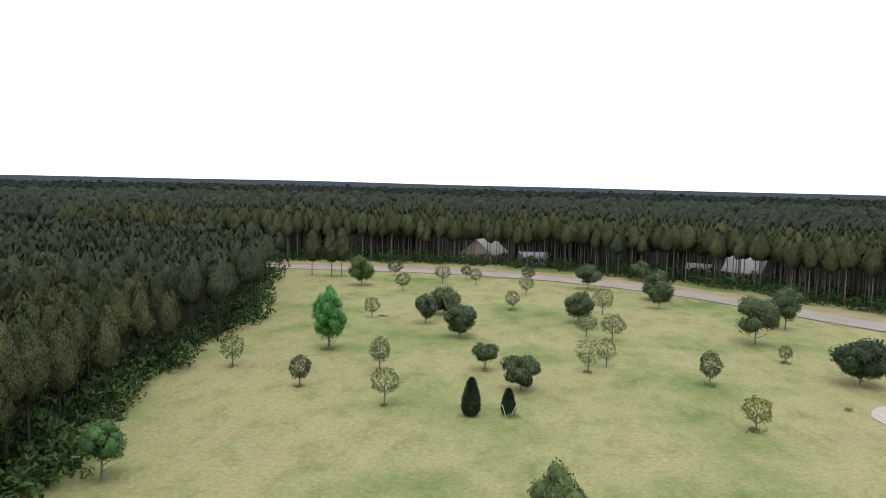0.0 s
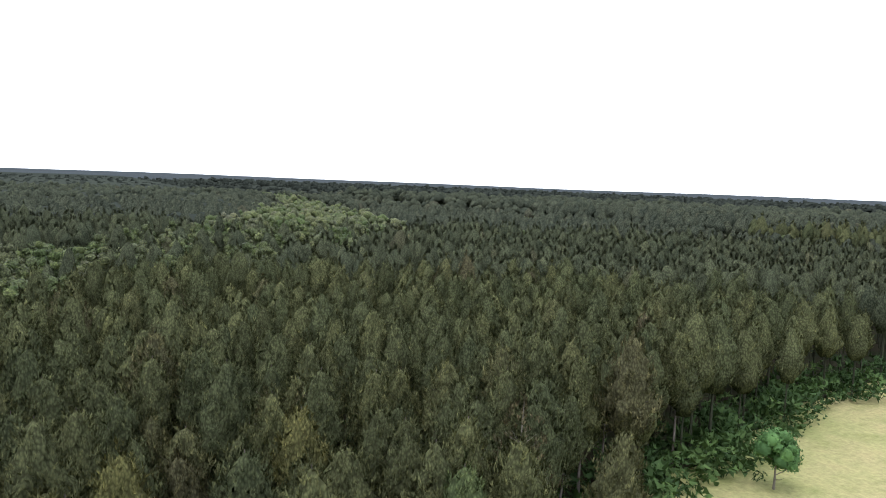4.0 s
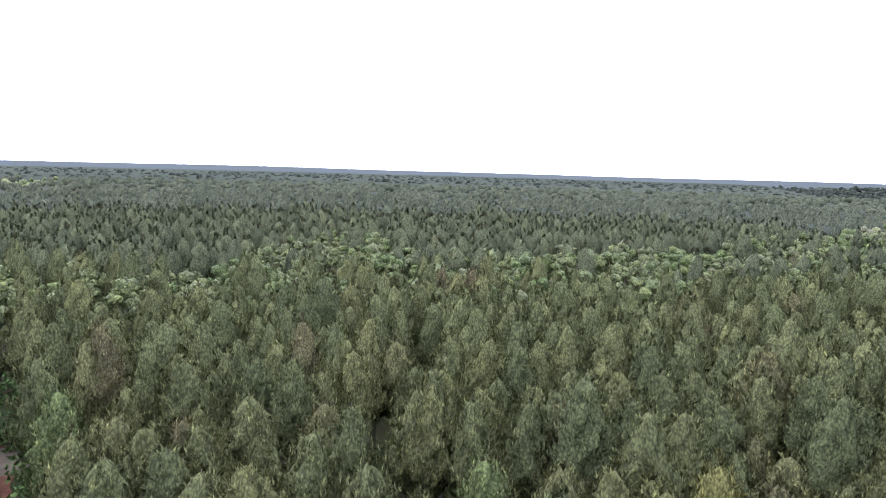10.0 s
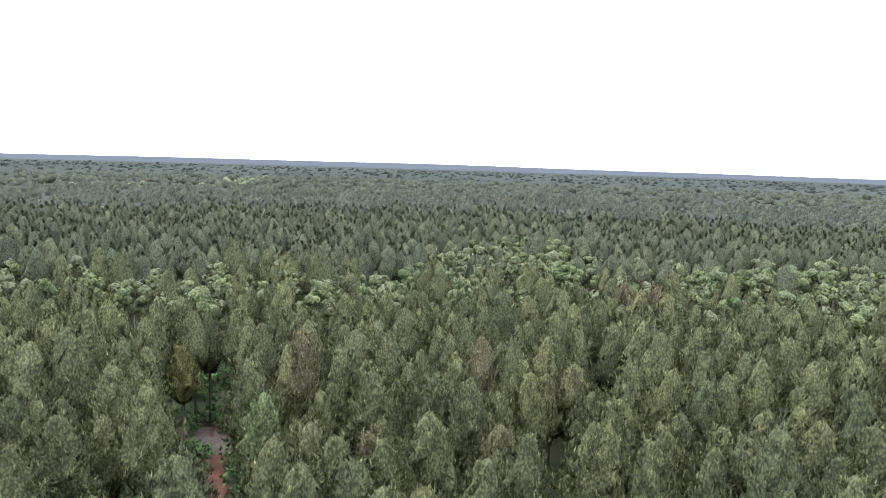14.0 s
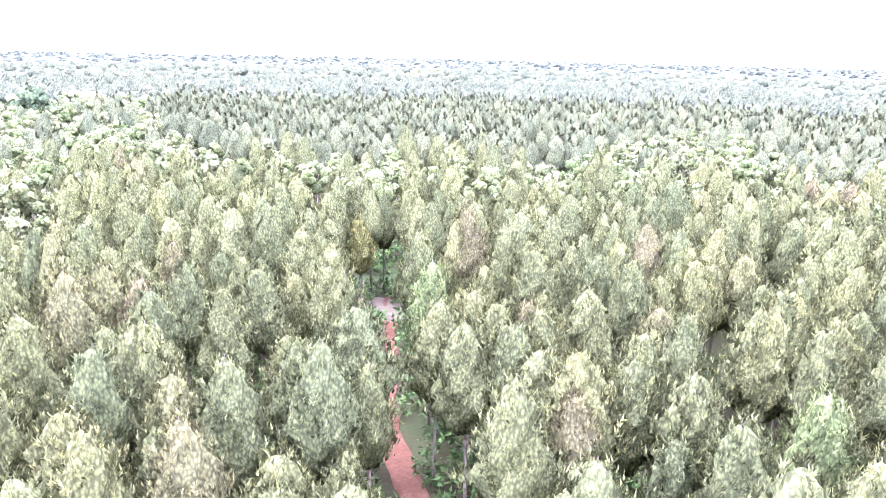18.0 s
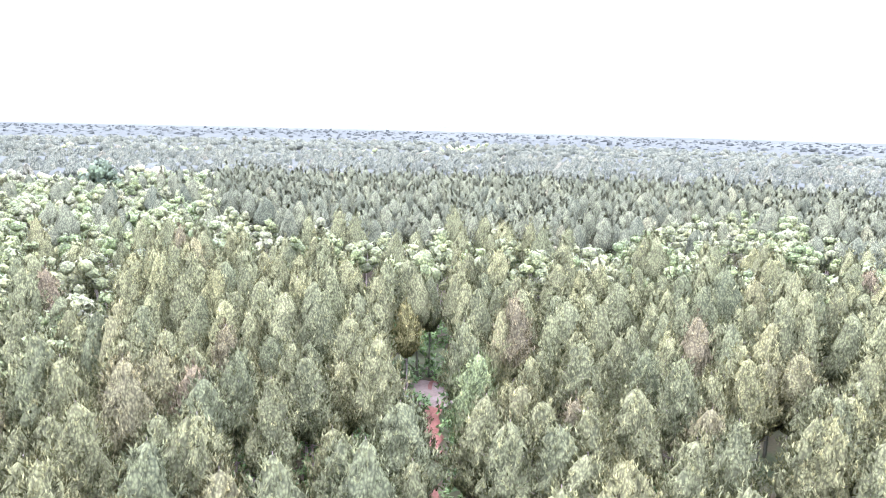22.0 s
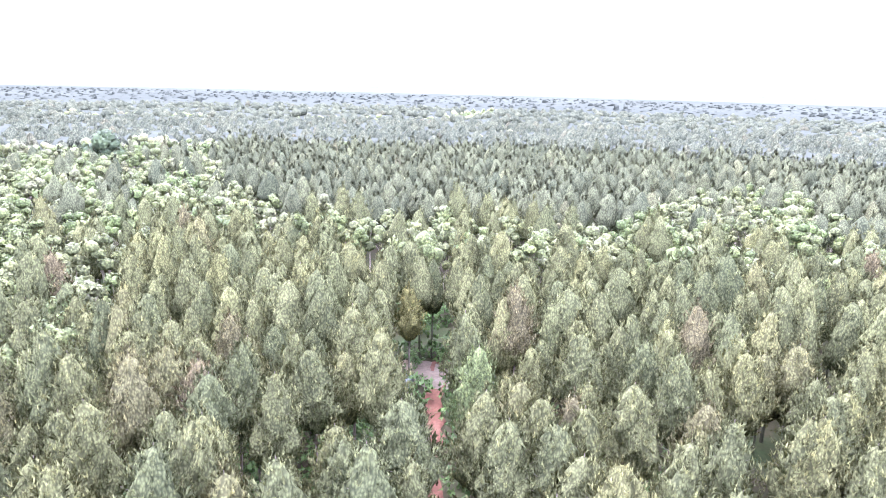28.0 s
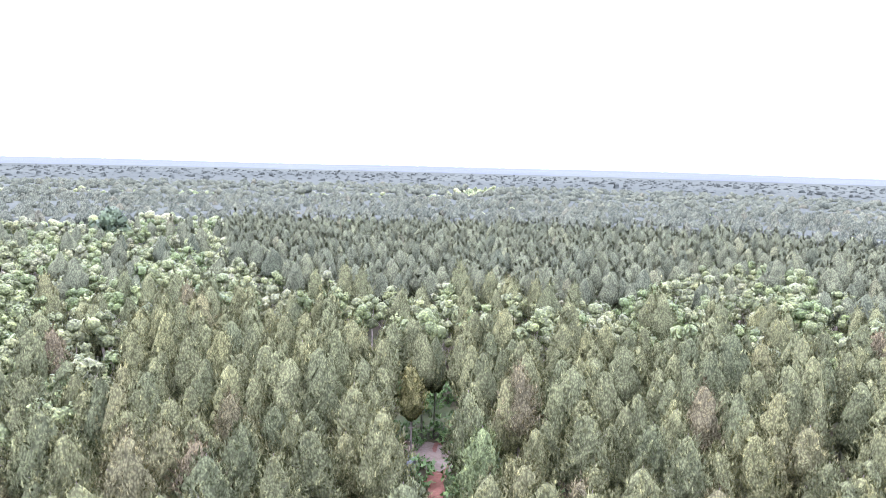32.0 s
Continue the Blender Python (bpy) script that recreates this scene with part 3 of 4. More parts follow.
placed = BESIDE_TRACK + BEFORE_BELT + BEFORE_FIELD + ABOVE_TRACK
order, rest = ring[:285 - len(placed)], ring[285 - len(placed):]
spots = [(x, y, 1.0) for x, y in placed] + [(px[i], py[i], 0.0) for i in order]
templates = []
for k in range(10):
    h, r = rng.uniform(13.2, 15.2), rng.uniform(1.95, 2.6)
    wood, (lv, lf, ln, lt, lm) = pine_shape(rng, h, r, rng.uniform(0.40, 0.50))
    templates.append((mesh_from("pine_trunk", *wood, mat_bark_pine), mesh_from("pine_crown", lv, lf, mat_needles, inner=lm, inner_mat=mat_shaded_wood, normals=ln, tuft=lt)))
PINE_LABELS = ("tall plantation pine with grey-green needle tufts", "slender plantation pine standing close among others")
originals = []
for k, (tm, cm) in enumerate(templates):
    tree = tagged(new("pine_tree"), PINE_LABELS[k % 2], "pine tree", "pines of the plantation")
    child("trunk", tm, tree, "grey-brown pine trunk with bare limbs")
    child("crown", cm, tree)
    originals.append(tree)
rng = np.random.default_rng(41)
for n, (x, y, sure) in enumerate(spots):
    k = n if n < 10 else int(rng.integers(0, 10))
    s = rng.uniform(1.0, 1.09) if sure else 0.95 + 0.06 * rolling(x, y) + rng.normal(0, 0.075)
    m = pose(x, y, -0.1, rng.normal(0, 1.5), rng.normal(0, 1.5), rng.uniform(0, 360)) @ Matrix.Scale(min(max(s, 0.74), 1.16), 4)
    t = originals[k] if n < 10 else copy_thing(originals[k], pose(0, 0, 0))
    t.matrix_basis = m
LOOKS = {"bright": (mat_needles_bright, "fresh green pine brighter than its neighbours"), "yellow": (mat_needles_yellow, "yellowish pine with bare lower limbs"),
         "brown": (mat_needles_brown, "reddish-brown fading pine among green ones"), "slim": (mat_needles_yellow, "slim tan-green pine on a bare trunk in the clearing"), "bare": (mat_needles_brown, "half-bare dying pine with grey limbs showing")}
for x, y, kind in MARKED:
    mat, label = LOOKS[kind]
    slim = kind == "slim"
    wood, (lv, lf, ln, lt, lm) = pine_shape(rng, 12.0 if slim else 14.8, 1.8 if slim else 2.4, 0.45 if slim else 0.4, thin=0.35 if kind == "bare" else 0.0)
    tree = tagged(new("pine_tree"), label, "pine tree", "pines of the plantation")
    tree.matrix_basis = pose(x, y, -0.1, 0, 0, x * 40)
    child("trunk", mesh_from("trunk", *wood, mat_bark_grey if kind == "bare" else mat_bark_pine), tree)
    child("crown", mesh_from("crown", lv, lf, mat, inner=lm, inner_mat=mat_shaded_wood, normals=ln, tuft=lt), tree)


# the rest of the plantation
def mass_pine(h, r, low, tufts, count, size, width, rings, seg, rough=0.16, trunk=True, inner=0.86):
    stem = [tube([(0, 0, 0), (0, 0, h * 0.8)], [0.17, 0.05], 4)] if trunk else []
    return massed(pine_crown(rng, h, r, low, tufts, count, size, width, rings, seg, rough=rough, inner=inner), *stem)


BALL = bmesh.new()
bmesh.ops.create_icosphere(BALL, subdivisions=1, radius=1)
BALL_V, BALL_F = np.array([v.co for v in BALL.verts]), np.array([[v.index for v in f.verts] for f in BALL.faces])
BALL.free()


def lobed_crown(rng, h, r, z0, lobes, leaves, leaf, deep=0.42, whole=False):
    """A broadleaf crown built of rounded lobes set with leaves, with gaps between the lobes."""
    u = unit(rng, lobes)
    mid, half = (z0 + h) / 2, (h - z0) / 2
    if not whole:
        u[:, 2] = np.abs(u[:, 2]) * 1.25 - 0.3
        mid = z0 + 0.42 * (h - z0)
    c = u * rng.uniform(0.5, 0.85 if not whole else 0.74, (lobes, 1)) * np.array([r, r, half]) + np.array([0, 0, mid])
    size, tone = rng.uniform(0.7, 1.25, lobes) * deep * r, rng.uniform(0.15, 1, lobes)
    pieces = []
    for k in range(lobes):
        bump = BALL_V * rng.uniform(0.8, 1.15, (len(BALL_V), 1))
        pieces.append((c[k] + bump * size[k] * 0.82 * np.array([0.92, 0.92, 0.84]), BALL_F, normed(BALL_V + 0.35 * normed(u[k])), np.full(len(BALL_V), tone[k])))
    if leaves:
        i = np.repeat(np.arange(lobes), leaves)
        w = unit(rng, len(i))
        if not whole:
            w[:, 2] = np.abs(w[:, 2]) * 1.25 - 0.3
        w = normed(w)
        p = c[i] + w * size[i][:, None] * rng.uniform(0.76, 1.15, (len(i), 1)) * np.array([0.92, 0.92, 0.84])
        side = normed(np.cross(w, unit(rng, len(i)))) * leaf * rng.uniform(0.6, 1.3, (len(i), 1))
        rise = np.cross(w, side) + w * 0.45 * leaf * rng.normal(0, 1, (len(i), 1))
        v = np.stack([p - side * 0.5 - rise * 0.3, p + side * 0.5 - rise * 0.3, p + rise * 0.7], 1).reshape(-1, 3)
        v, f, n = faced(v, np.arange(len(v)).reshape(-1, 3), np.repeat(normed(w + 0.35 * normed(u)[i] + rng.normal(0, 0.4, w.shape)), 3, axis=0))
        pieces.append((v, f, n, np.repeat(np.clip(tone[i] + rng.normal(0, 0.2, len(i)), 0.12, 1), 3)))
    return massed(*pieces)


mid_t = [mass_pine(14.4, rng.uniform(1.95, 2.6), 0.44, 170, 4, 0.58, 0.24, 7, 9, 0.18, True, 0.8) for k in range(10)]
low_t = [mass_pine(14.4, rng.uniform(1.95, 2.6), 0.5, 18, 3, 0.8, 0.3, 5, 7) for k in range(10)]
front_t = [mass_pine(14.4, rng.uniform(1.8, 2.3), 0.52, 24, 3, 0.8, 0.3, 5, 8) for k in range(9)]
far_t = [mass_pine(14.4, rng.uniform(2.2, 3.0), 0.56, 0, 1, 1, 0.5, 4, 6, 0.22, False, 0.95) for k in range(9)]
dim_t = [mass_pine(14.4, rng.uniform(3.2, 4.2), 0.60, 0, 1, 1, 0.5, 3, 6, 0.25, False, 0.95) for k in range(9)]
sky_t = [mass_pine(14.2, rng.uniform(4.6, 6.4), 0.70, 0, 1, 1, 0.3, 2, 5, 0.3, False, 0.95) for k in range(7)]
hard_t = []
for k in range(9):
    r, h = rng.uniform(2.4, 3.5), rng.uniform(11.4, 14.2)
    limbs = [tube([(0, 0, 0), (0.2, 0.1, 6), (0.1, -0.2, 9)], [0.22, 0.15, 0.05], 4)]
    limbs += [tube([(0.2, 0.1, 4.5 + j), (1.4 * math.cos(2.1 * j), 1.4 * math.sin(2.1 * j), 8.0 + 0.5 * j)], [0.09, 0.03], 3) for j in range(3)]
    hard_t.append(massed(lobed_crown(rng, h, r, 5.0, 11, 18, 0.46), joined(limbs)))
hard_far_t = [massed(lobed_crown(rng, 13.2, 3.4, 6.0, 5, 0, 1.0, 0.52)) for k in range(7)]


def woods(name, label, sel, templates, mat, x, y, wood=None, category="woods", tall=1.0):
    x, y = x[sel], y[sel]
    size = tall * (1 + 0.05 * rolling(x, y) + rng.normal(0, 0.075, len(x))) * np.where(toward(WOODS, x, y) > 0, 1.25, 1.0)
    tint = np.clip(0.42 + 0.18 * rolling(x * 1.7, y * 1.7) + rng.normal(0, 0.22, len(x)), 0, 1)
    v, f, t, m, n, tu = spread(templates, x, y, np.full(len(x), -0.05), size, rng, tint)
    tagged(new(name, mesh_from(name, v, f, mat, t, True, m, wood or mat_shaded_wood, n, tu)), label, category, kind="stuff")


ax, ay = scatter(rng, NEAR, 125, 3.85, -30, 190)
bx, by = scatter(rng, 125, 300, 4.2, -28, 184)
front = (np.hypot(bx, by) < 250) | ((toward(WOODS, bx, by) > 0) & (toward(WOODS, bx, by) < 34))
bx, by = bx[front], by[front]
cx, cy = scatter(rng, 250, 400, 5.3, -28, 184)
ex, ey = scatter(rng, 400, 660, 8.4, -28, 184)
dx, dy = scatter(rng, 660, 1250, 15.0, -28, 184)
behind = ~((toward(WOODS, cx, cy) > 0) & (toward(WOODS, cx, cy) < 33) & (np.hypot(cx, cy) < 300))
cx, cy = cx[behind], cy[behind]
ax, ay = np.concatenate([px[rest], ax]), np.concatenate([py[rest], ay])
kx, ky = scatter(rng, 45, 250, 4.7, -28, 190)


def grown(x, y):
    thin = rolling(x * 2.1 + 40, y * 2.1) + rng.uniform(-0.5, 0.5, len(x)) < 0.95
    return (wooded(x, y) > 0.6) & thin


wa, wb = grown(ax, ay), grown(bx, by)
wc, wd, we, wk = (wooded(*q) > 0.6 for q in ((cx, cy), (dx, dy), (ex, ey), (kx, ky)))
ha, hb, hc = hardwood(ax, ay) > 0, hardwood(bx, by) > 0, hardwood(cx, cy) > 0
lone_a, lone_b, lone_c = (rng.uniform(0, 1, len(q)) < p for q, p in ((ax, 0.18), (bx, 0.14), (cx, 0.05)))
over_road = toward(WOODS, bx, by) > 0
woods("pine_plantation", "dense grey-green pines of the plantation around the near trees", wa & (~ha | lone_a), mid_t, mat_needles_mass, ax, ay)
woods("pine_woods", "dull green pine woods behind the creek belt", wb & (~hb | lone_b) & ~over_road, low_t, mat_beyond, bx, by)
woods("roadside_pine_woods", "tall bare-stemmed dark pines across the road", wb & ~hb & over_road, front_t, mat_needles_mass, bx, by, mat_bark_pine)
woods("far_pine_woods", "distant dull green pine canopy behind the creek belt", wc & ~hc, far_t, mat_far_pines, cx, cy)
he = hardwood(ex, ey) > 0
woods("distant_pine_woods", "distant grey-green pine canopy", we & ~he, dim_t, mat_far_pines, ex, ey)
woods("distant_hardwoods", "pale green broadleaved strip far off in the pines", we & he, hard_far_t, mat_hard_mass, ex, ey)
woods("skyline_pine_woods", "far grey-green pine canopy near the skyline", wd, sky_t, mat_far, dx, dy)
woods("hardwood_belt", "light green broadleaved trees along the creek bottom", wk & (hardwood(kx, ky) > 0) & (rng.uniform(0, 1, len(kx)) < 0.9), hard_t, mat_hard_mass, kx, ky, mat_bark_grey)
woods("far_hardwoods", "distant pale green broadleaved trees", wc & (hc | (lone_c & (rolling(cx * 0.3, cy * 0.3) > 0.1))), hard_far_t, mat_hard_mass, cx, cy)

# undergrowth at the foot of the woods and along the track
shrub_t = []
for k in range(6):
    bush = rounded(*clumpy_crown(rng, 2.4, 1.6, 0.1, 30, 3, 0.46), (0, 0, 0.6))
    shrub_t.append(massed((*bush, rng.uniform(0.15, 1, len(bush[0])))))
ux, uy = scatter(rng, 12, 125, 2.0, -40, 190)
vx, vy = scatter(rng, 125, 290, 2.6, -45, 110)
ux, uy = np.concatenate([ux, vx]), np.concatenate([uy, vy])
deep = wooded(ux, uy)
rim = (deep > -1.2) & (deep < 7) & (np.minimum(np.abs(toward(EDGE, ux, uy)), np.abs(toward(WOODS, ux, uy))) < 8)
inner = (deep > 0.8) & (np.abs(toward(((-44, -19.0), (-66, -29)), ux, uy)) > 5) & (np.hypot(ux, uy) < 75) & (rng.uniform(0, 1, len(ux)) < 0.8)
by_track = (np.abs(np.abs(toward(TRACK, ux, uy)) - 2.9) < 1.4)
beyond = (toward(WOODS, ux, uy) > 6) & (toward(WOODS, ux, uy) < 20) & (deep > 0) & (rng.uniform(0, 1, len(ux)) < 0.85)
open_spots = np.zeros(len(ux), dtype=bool)
for gx, gy, gr in ((-52, -85, 4.0), (-56, -76, 3.6), (-20, -67, 3.5), (-84, -59, 3.5)):
    open_spots |= np.hypot(ux - gx, uy - gy) < gr
sel = rim | inner | by_track | beyond | open_spots
ux, uy, near_edge = ux[sel], uy[sel], (rim | beyond | open_spots)[sel]
size = np.where(near_edge, rng.uniform(0.5, 1.9, len(ux)), rng.uniform(0.6, 1.3, len(ux)))
v, f, t, m, n, tu = spread(shrub_t, ux, uy, np.full(len(ux), -0.1), size, rng, rng.uniform(0, 1, len(ux)))
tagged(new("undergrowth", mesh_from("undergrowth", v, f, mat_shrub, t, normals=n, tuft=tu)), "dark green shrubs at the foot of the woods", "undergrowth", kind="stuff")

# canopy out to the skyline
na, nr = 520, 110
rad = 255 * (4700 / 255) ** (np.arange(nr) / (nr - 1))
ang = np.arange(na) * 2 * math.pi / na
rr, aa = np.meshgrid(rad, ang, indexing="ij")
jr = rr * (1 + rng.uniform(-0.004, 0.004, rr.shape))
fx, fy = -np.sin(aa) * jr, np.cos(aa) * jr
hill = 6 * np.sin(aa * 3 + 1) + 5 * np.sin(aa * 7 + rr * 0.001) + 3 * np.sin(aa * 17 + 2)
fz = np.where((wooded(fx, fy) > 6) & (rr > 262) & ((toward(WOODS, fx, fy) > 36) | (fy < 100)), np.where(rr > 640, 13.2, np.where(hardwood(fx, fy) > -4, 9.0, 12.0)), -3.0) + 0.3 * np.sin(fx * 0.05) * np.cos(fy * 0.043) + np.clip((rr - 1800) / 2900, 0, 1) * (-6 + 0.45 * hill)
idx = np.arange(na * nr).reshape(nr, na)
patch = np.clip(0.5 + 0.35 * np.sin(fx * 0.006 + 2 * np.sin(fy * 0.004)) * np.cos(fy * 0.0075) + rng.uniform(-0.3, 0.3, rr.shape), 0, 1)
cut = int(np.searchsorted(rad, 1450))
for name, a, b, mat, label in (("far_canopy", 0, cut, mat_far, "grey-green forest canopy rolling to the skyline"), ("far_hills", cut, nr - 1, mat_hills, "wooded hills along the skyline, coloured blue-grey for haze")):
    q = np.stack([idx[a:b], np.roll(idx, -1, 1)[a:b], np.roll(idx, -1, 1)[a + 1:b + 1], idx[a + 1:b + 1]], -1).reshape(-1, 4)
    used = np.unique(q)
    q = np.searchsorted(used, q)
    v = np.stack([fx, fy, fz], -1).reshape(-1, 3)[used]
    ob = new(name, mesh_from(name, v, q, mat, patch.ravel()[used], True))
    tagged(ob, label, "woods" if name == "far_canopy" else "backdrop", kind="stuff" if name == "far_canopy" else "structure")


# ---- ground ----
def sheet(name, xs, ys, height, mat, label, category, inside=None):
    gx, gy = np.meshgrid(xs, ys, indexing="ij")
    gz = height(gx, gy)
    ix = np.arange(gx.size).reshape(gx.shape)
    q = np.stack([ix[:-1, :-1], ix[1:, :-1], ix[1:, 1:], ix[:-1, 1:]], -1).reshape(-1, 4)
    v = np.stack([gx, gy, gz], -1).reshape(-1, 3)
    if inside is not None:
        c = v[q].mean(1)
        q = q[inside(c[:, 0], c[:, 1])]
    return tagged(new(name, mesh_from(name, v, q, mat, smooth=True)), label, category, kind="structure")


wide = np.concatenate([np.linspace(-4900, -300, 24), np.linspace(-280, 280, 41), np.linspace(300, 4900, 24)])
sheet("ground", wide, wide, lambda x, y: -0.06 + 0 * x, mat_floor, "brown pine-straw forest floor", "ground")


def swell(x, y):
    return 0.02 + 0.02 * np.sin(x * 0.31) * np.cos(y * 0.27)


sheet("field", np.arange(-130, 420, 2.5), np.arange(-90, 330, 2.5), swell, turf("dry_mown_grass"), "dry yellow-green mown grass field", "field",
      lambda x, y: (toward(EDGE, x, y) > -3.0) & (toward(WOODS, x, y) < 8))


def ribbon(name, line, left, right, z, mat, label, category, wobble=0.0, step=3.0):
    pts = []
    for a, b in zip(line[:-1], line[1:]):
        n = max(1, int(math.hypot(b[0] - a[0], b[1] - a[1]) / step))
        pts += [(a[0] + (b[0] - a[0]) * k / n, a[1] + (b[1] - a[1]) * k / n) for k in range(n)]
    pts = np.array(pts + [line[-1]])
    for _ in range(6):
        pts[1:-1] = (pts[:-2] + 2 * pts[1:-1] + pts[2:]) / 4
    d = np.gradient(pts, axis=0)
    nrm = np.stack([-d[:, 1], d[:, 0]], 1) / np.linalg.norm(d, axis=1)[:, None]
    r = np.random.default_rng(3)
    cols = 5
    v = []
    for k in range(cols):
        s = left + (right - left) * k / (cols - 1) + (r.normal(0, wobble, len(pts)) if k in (0, cols - 1) else 0)
        v.append(np.concatenate([pts + nrm * np.reshape(s, (-1, 1)), np.full((len(pts), 1), z) + (r.normal(0, 0.02, (len(pts), 1)) if wobble else 0)], 1))
    v = np.stack(v, 1).reshape(-1, 3)
    ix = np.arange(len(pts) * cols).reshape(len(pts), cols)
    q = np.stack([ix[:-1, :-1], ix[1:, :-1], ix[1:, 1:], ix[:-1, 1:]], -1).reshape(-1, 4)
    return tagged(new(name, mesh_from(name, v, q, mat, smooth=True)), label, category, kind="structure")


ribbon("verge", ROAD, 14.0, -5.5, 0.07, mat_verge, "sandy grass verge along the country road", "verge", 0.8)
ribbon("road", ROAD, 6.0, -4.2, 0.11, mat_road, "worn pinkish-grey asphalt country road", "road")
ribbon("road_edge", ROAD, -4.2, -5.2, 0.10, mat_edge, "dark broken edge of the asphalt road", "road edge", 0.15)
ribbon("dirt_track", TRACK, 1.05, -1.05, 0.05, mat_dirt, "rutted red clay track through the pines", "track", 0.25, 1.5)

gx, gy = 53.0, 97.0
bm = bmesh.new()
rim_pts = [bm.verts.new((gx + math.cos(a) * (10.3 + 0.5 * math.sin(3 * a) + random.uniform(-0.25, 0.25)), gy + math.sin(a) * (9.5 + random.uniform(-0.3, 0.3)), 0.09)) for a in np.linspace(0, 2 * math.pi, 64, endpoint=False)]
bm.faces.new(rim_pts)
me = bpy.data.meshes.new("gravel_drive")
bm.to_mesh(me)
bm.free()
me.materials.append(mat_sand)
tagged(new("gravel_drive", me), "pale gravel turning circle in the grass field", "gravel drive", kind="structure")

bm = bmesh.new()
bm.faces.new([bm.verts.new((-46 + math.cos(a) * (3.4 + random.uniform(-0.5, 0.5)), -61.5 + math.sin(a) * (4.4 + random.uniform(-0.5, 0.5)), 0.07)) for a in np.linspace(0, 2 * math.pi, 40, endpoint=False)])
me = bpy.data.meshes.new("clay_clearing")
bm.to_mesh(me)
bm.free()
me.materials.append(mat_clearing)
tagged(new("clay_clearing", me), "bare red clay clearing at the end of the track", "clearing", kind="structure")


# ---- trees of the field ----
def broadleaf(name, x, y, h, r, leaf_mat, label, category, base=0.3, clumps=150, leaves=9, leaf=0.34, point=1.0, limbs=6, group="trees of the field", mat_wood_=None, solid=0.0, lobes=28):
    """A broadleaved tree: tapered trunk with forking limbs, and a crown of many leaf bunches."""
    g = np.random.default_rng(int(abs(x * 131 + y * 17)) + 5)
    z0 = h * base
    lean = g.normal(0, 0.02 * h, 2)
    top = np.array([lean[0], lean[1], h * 0.8])
    trunk_r = 0.012 * h + 0.035
    wood = [tube([(0, 0, -0.1), (lean[0] * 0.2, lean[1] * 0.2, z0 * 0.6), (lean[0] * 0.5, lean[1] * 0.5, h * 0.45), tuple(top)], [trunk_r * 1.25, trunk_r, trunk_r * 0.7, trunk_r * 0.15], 7)]
    for k in range(limbs):
        a = 6.283 * k / limbs + g.normal(0, 0.3)
        s = z0 * 0.75 + (h * 0.55 - z0 * 0.75) * k / limbs
        foot = np.array([lean[0] * s / h, lean[1] * s / h, s])
        out = r * g.uniform(0.55, 0.85)
        tip = foot + np.array([math.cos(a) * out, math.sin(a) * out, out * g.uniform(0.5, 1.0)])
        mid = foot + (tip - foot) * 0.5 + np.array([0, 0, -0.08 * out])
        wood.append(tube([foot, mid, tip], [trunk_r * 0.45, trunk_r * 0.3, trunk_r * 0.08], 4))
    if solid:
        v, f, nrm, bunch, _ = lobed_crown(g, h, r * 0.98, z0, lobes, int(clumps * leaves / lobes * 0.45), leaf, 0.38, True)
        v[:, :2] *= (1 + 0.22 * (point - 1) - (point - 1) * 0.62 * np.clip((v[:, 2:] - z0) / (h - z0), 0, 1))
        crown = v, f, nrm
    else:
        crown = rounded(*full_crown(g, h, r, z0, clumps, leaves, leaf, point), (0, 0, z0 + 0.4 * (h - z0)), 0.8)
        bunch = np.repeat(g.uniform(0.12, 1, clumps), 3 * leaves)
    tree = tagged(new(name), label, category, group)
    tree.matrix_basis = pose(x, y, 0.03)
    child("trunk", mesh_from("trunk", *joined(wood), mat_wood_ or mat_bark_grey), tree)
    child("crown", mesh_from("crown", crown[0], crown[1], leaf_mat, normals=crown[2], tuft=bunch), tree)
    return tree


def full_crown(rng, h, r, z0, clumps, leaves, leaf, point):
    """A full rounded crown: leaf bunches through the outer shell of an uneven egg, widest below its middle."""
    u = unit(rng, clumps)
    a = np.arctan2(u[:, 1], u[:, 0])
    lump = 1 + 0.10 * np.sin(3 * a + 4 * u[:, 2] + rng.uniform(0, 6)) + 0.08 * np.sin(5 * a - 7 * u[:, 2] + rng.uniform(0, 6))
    depth = rng.uniform(0.55, 1.0, clumps) ** 0.5 * lump * 0.97
    t = np.clip(u[:, 2] * 0.5 + 0.5, 0, 1)
    taper = 1 - (1 - 1 / point) * t
    c = np.stack([u[:, 0] * r * depth * taper, u[:, 1] * r * depth * taper, (h + z0) / 2 + u[:, 2] * (h - z0) / 2 * np.minimum(depth, 1.04)], 1)
    return blades(rng, c, u * 0.7 + np.array([0, 0, 0.35]), leaves, leaf, leaf * 0.7, 0.9)


def oak(x, y, h, r, label="round dull green oak standing in dry grass", base=0.16, mat=None, clumps=300):
    return broadleaf("oak_tree", x, y, h, r, mat or mat_leaf_oak, label, "oak tree", base, int(clumps * 3.4), 12, 0.24 + 0.02 * r, solid=0.9)


def sapling(x, y, h, r0, label="thin young tree with sparse pale leaves", mat=None, clumps=75, base=0.32):
    r = r0 * 1.12
    return broadleaf("young_tree", x, y, h, r, mat or mat_leaf_pale, label, "young tree", base * 0.8, int(clumps * 6.5), 10, 0.17, 1.15, 7)


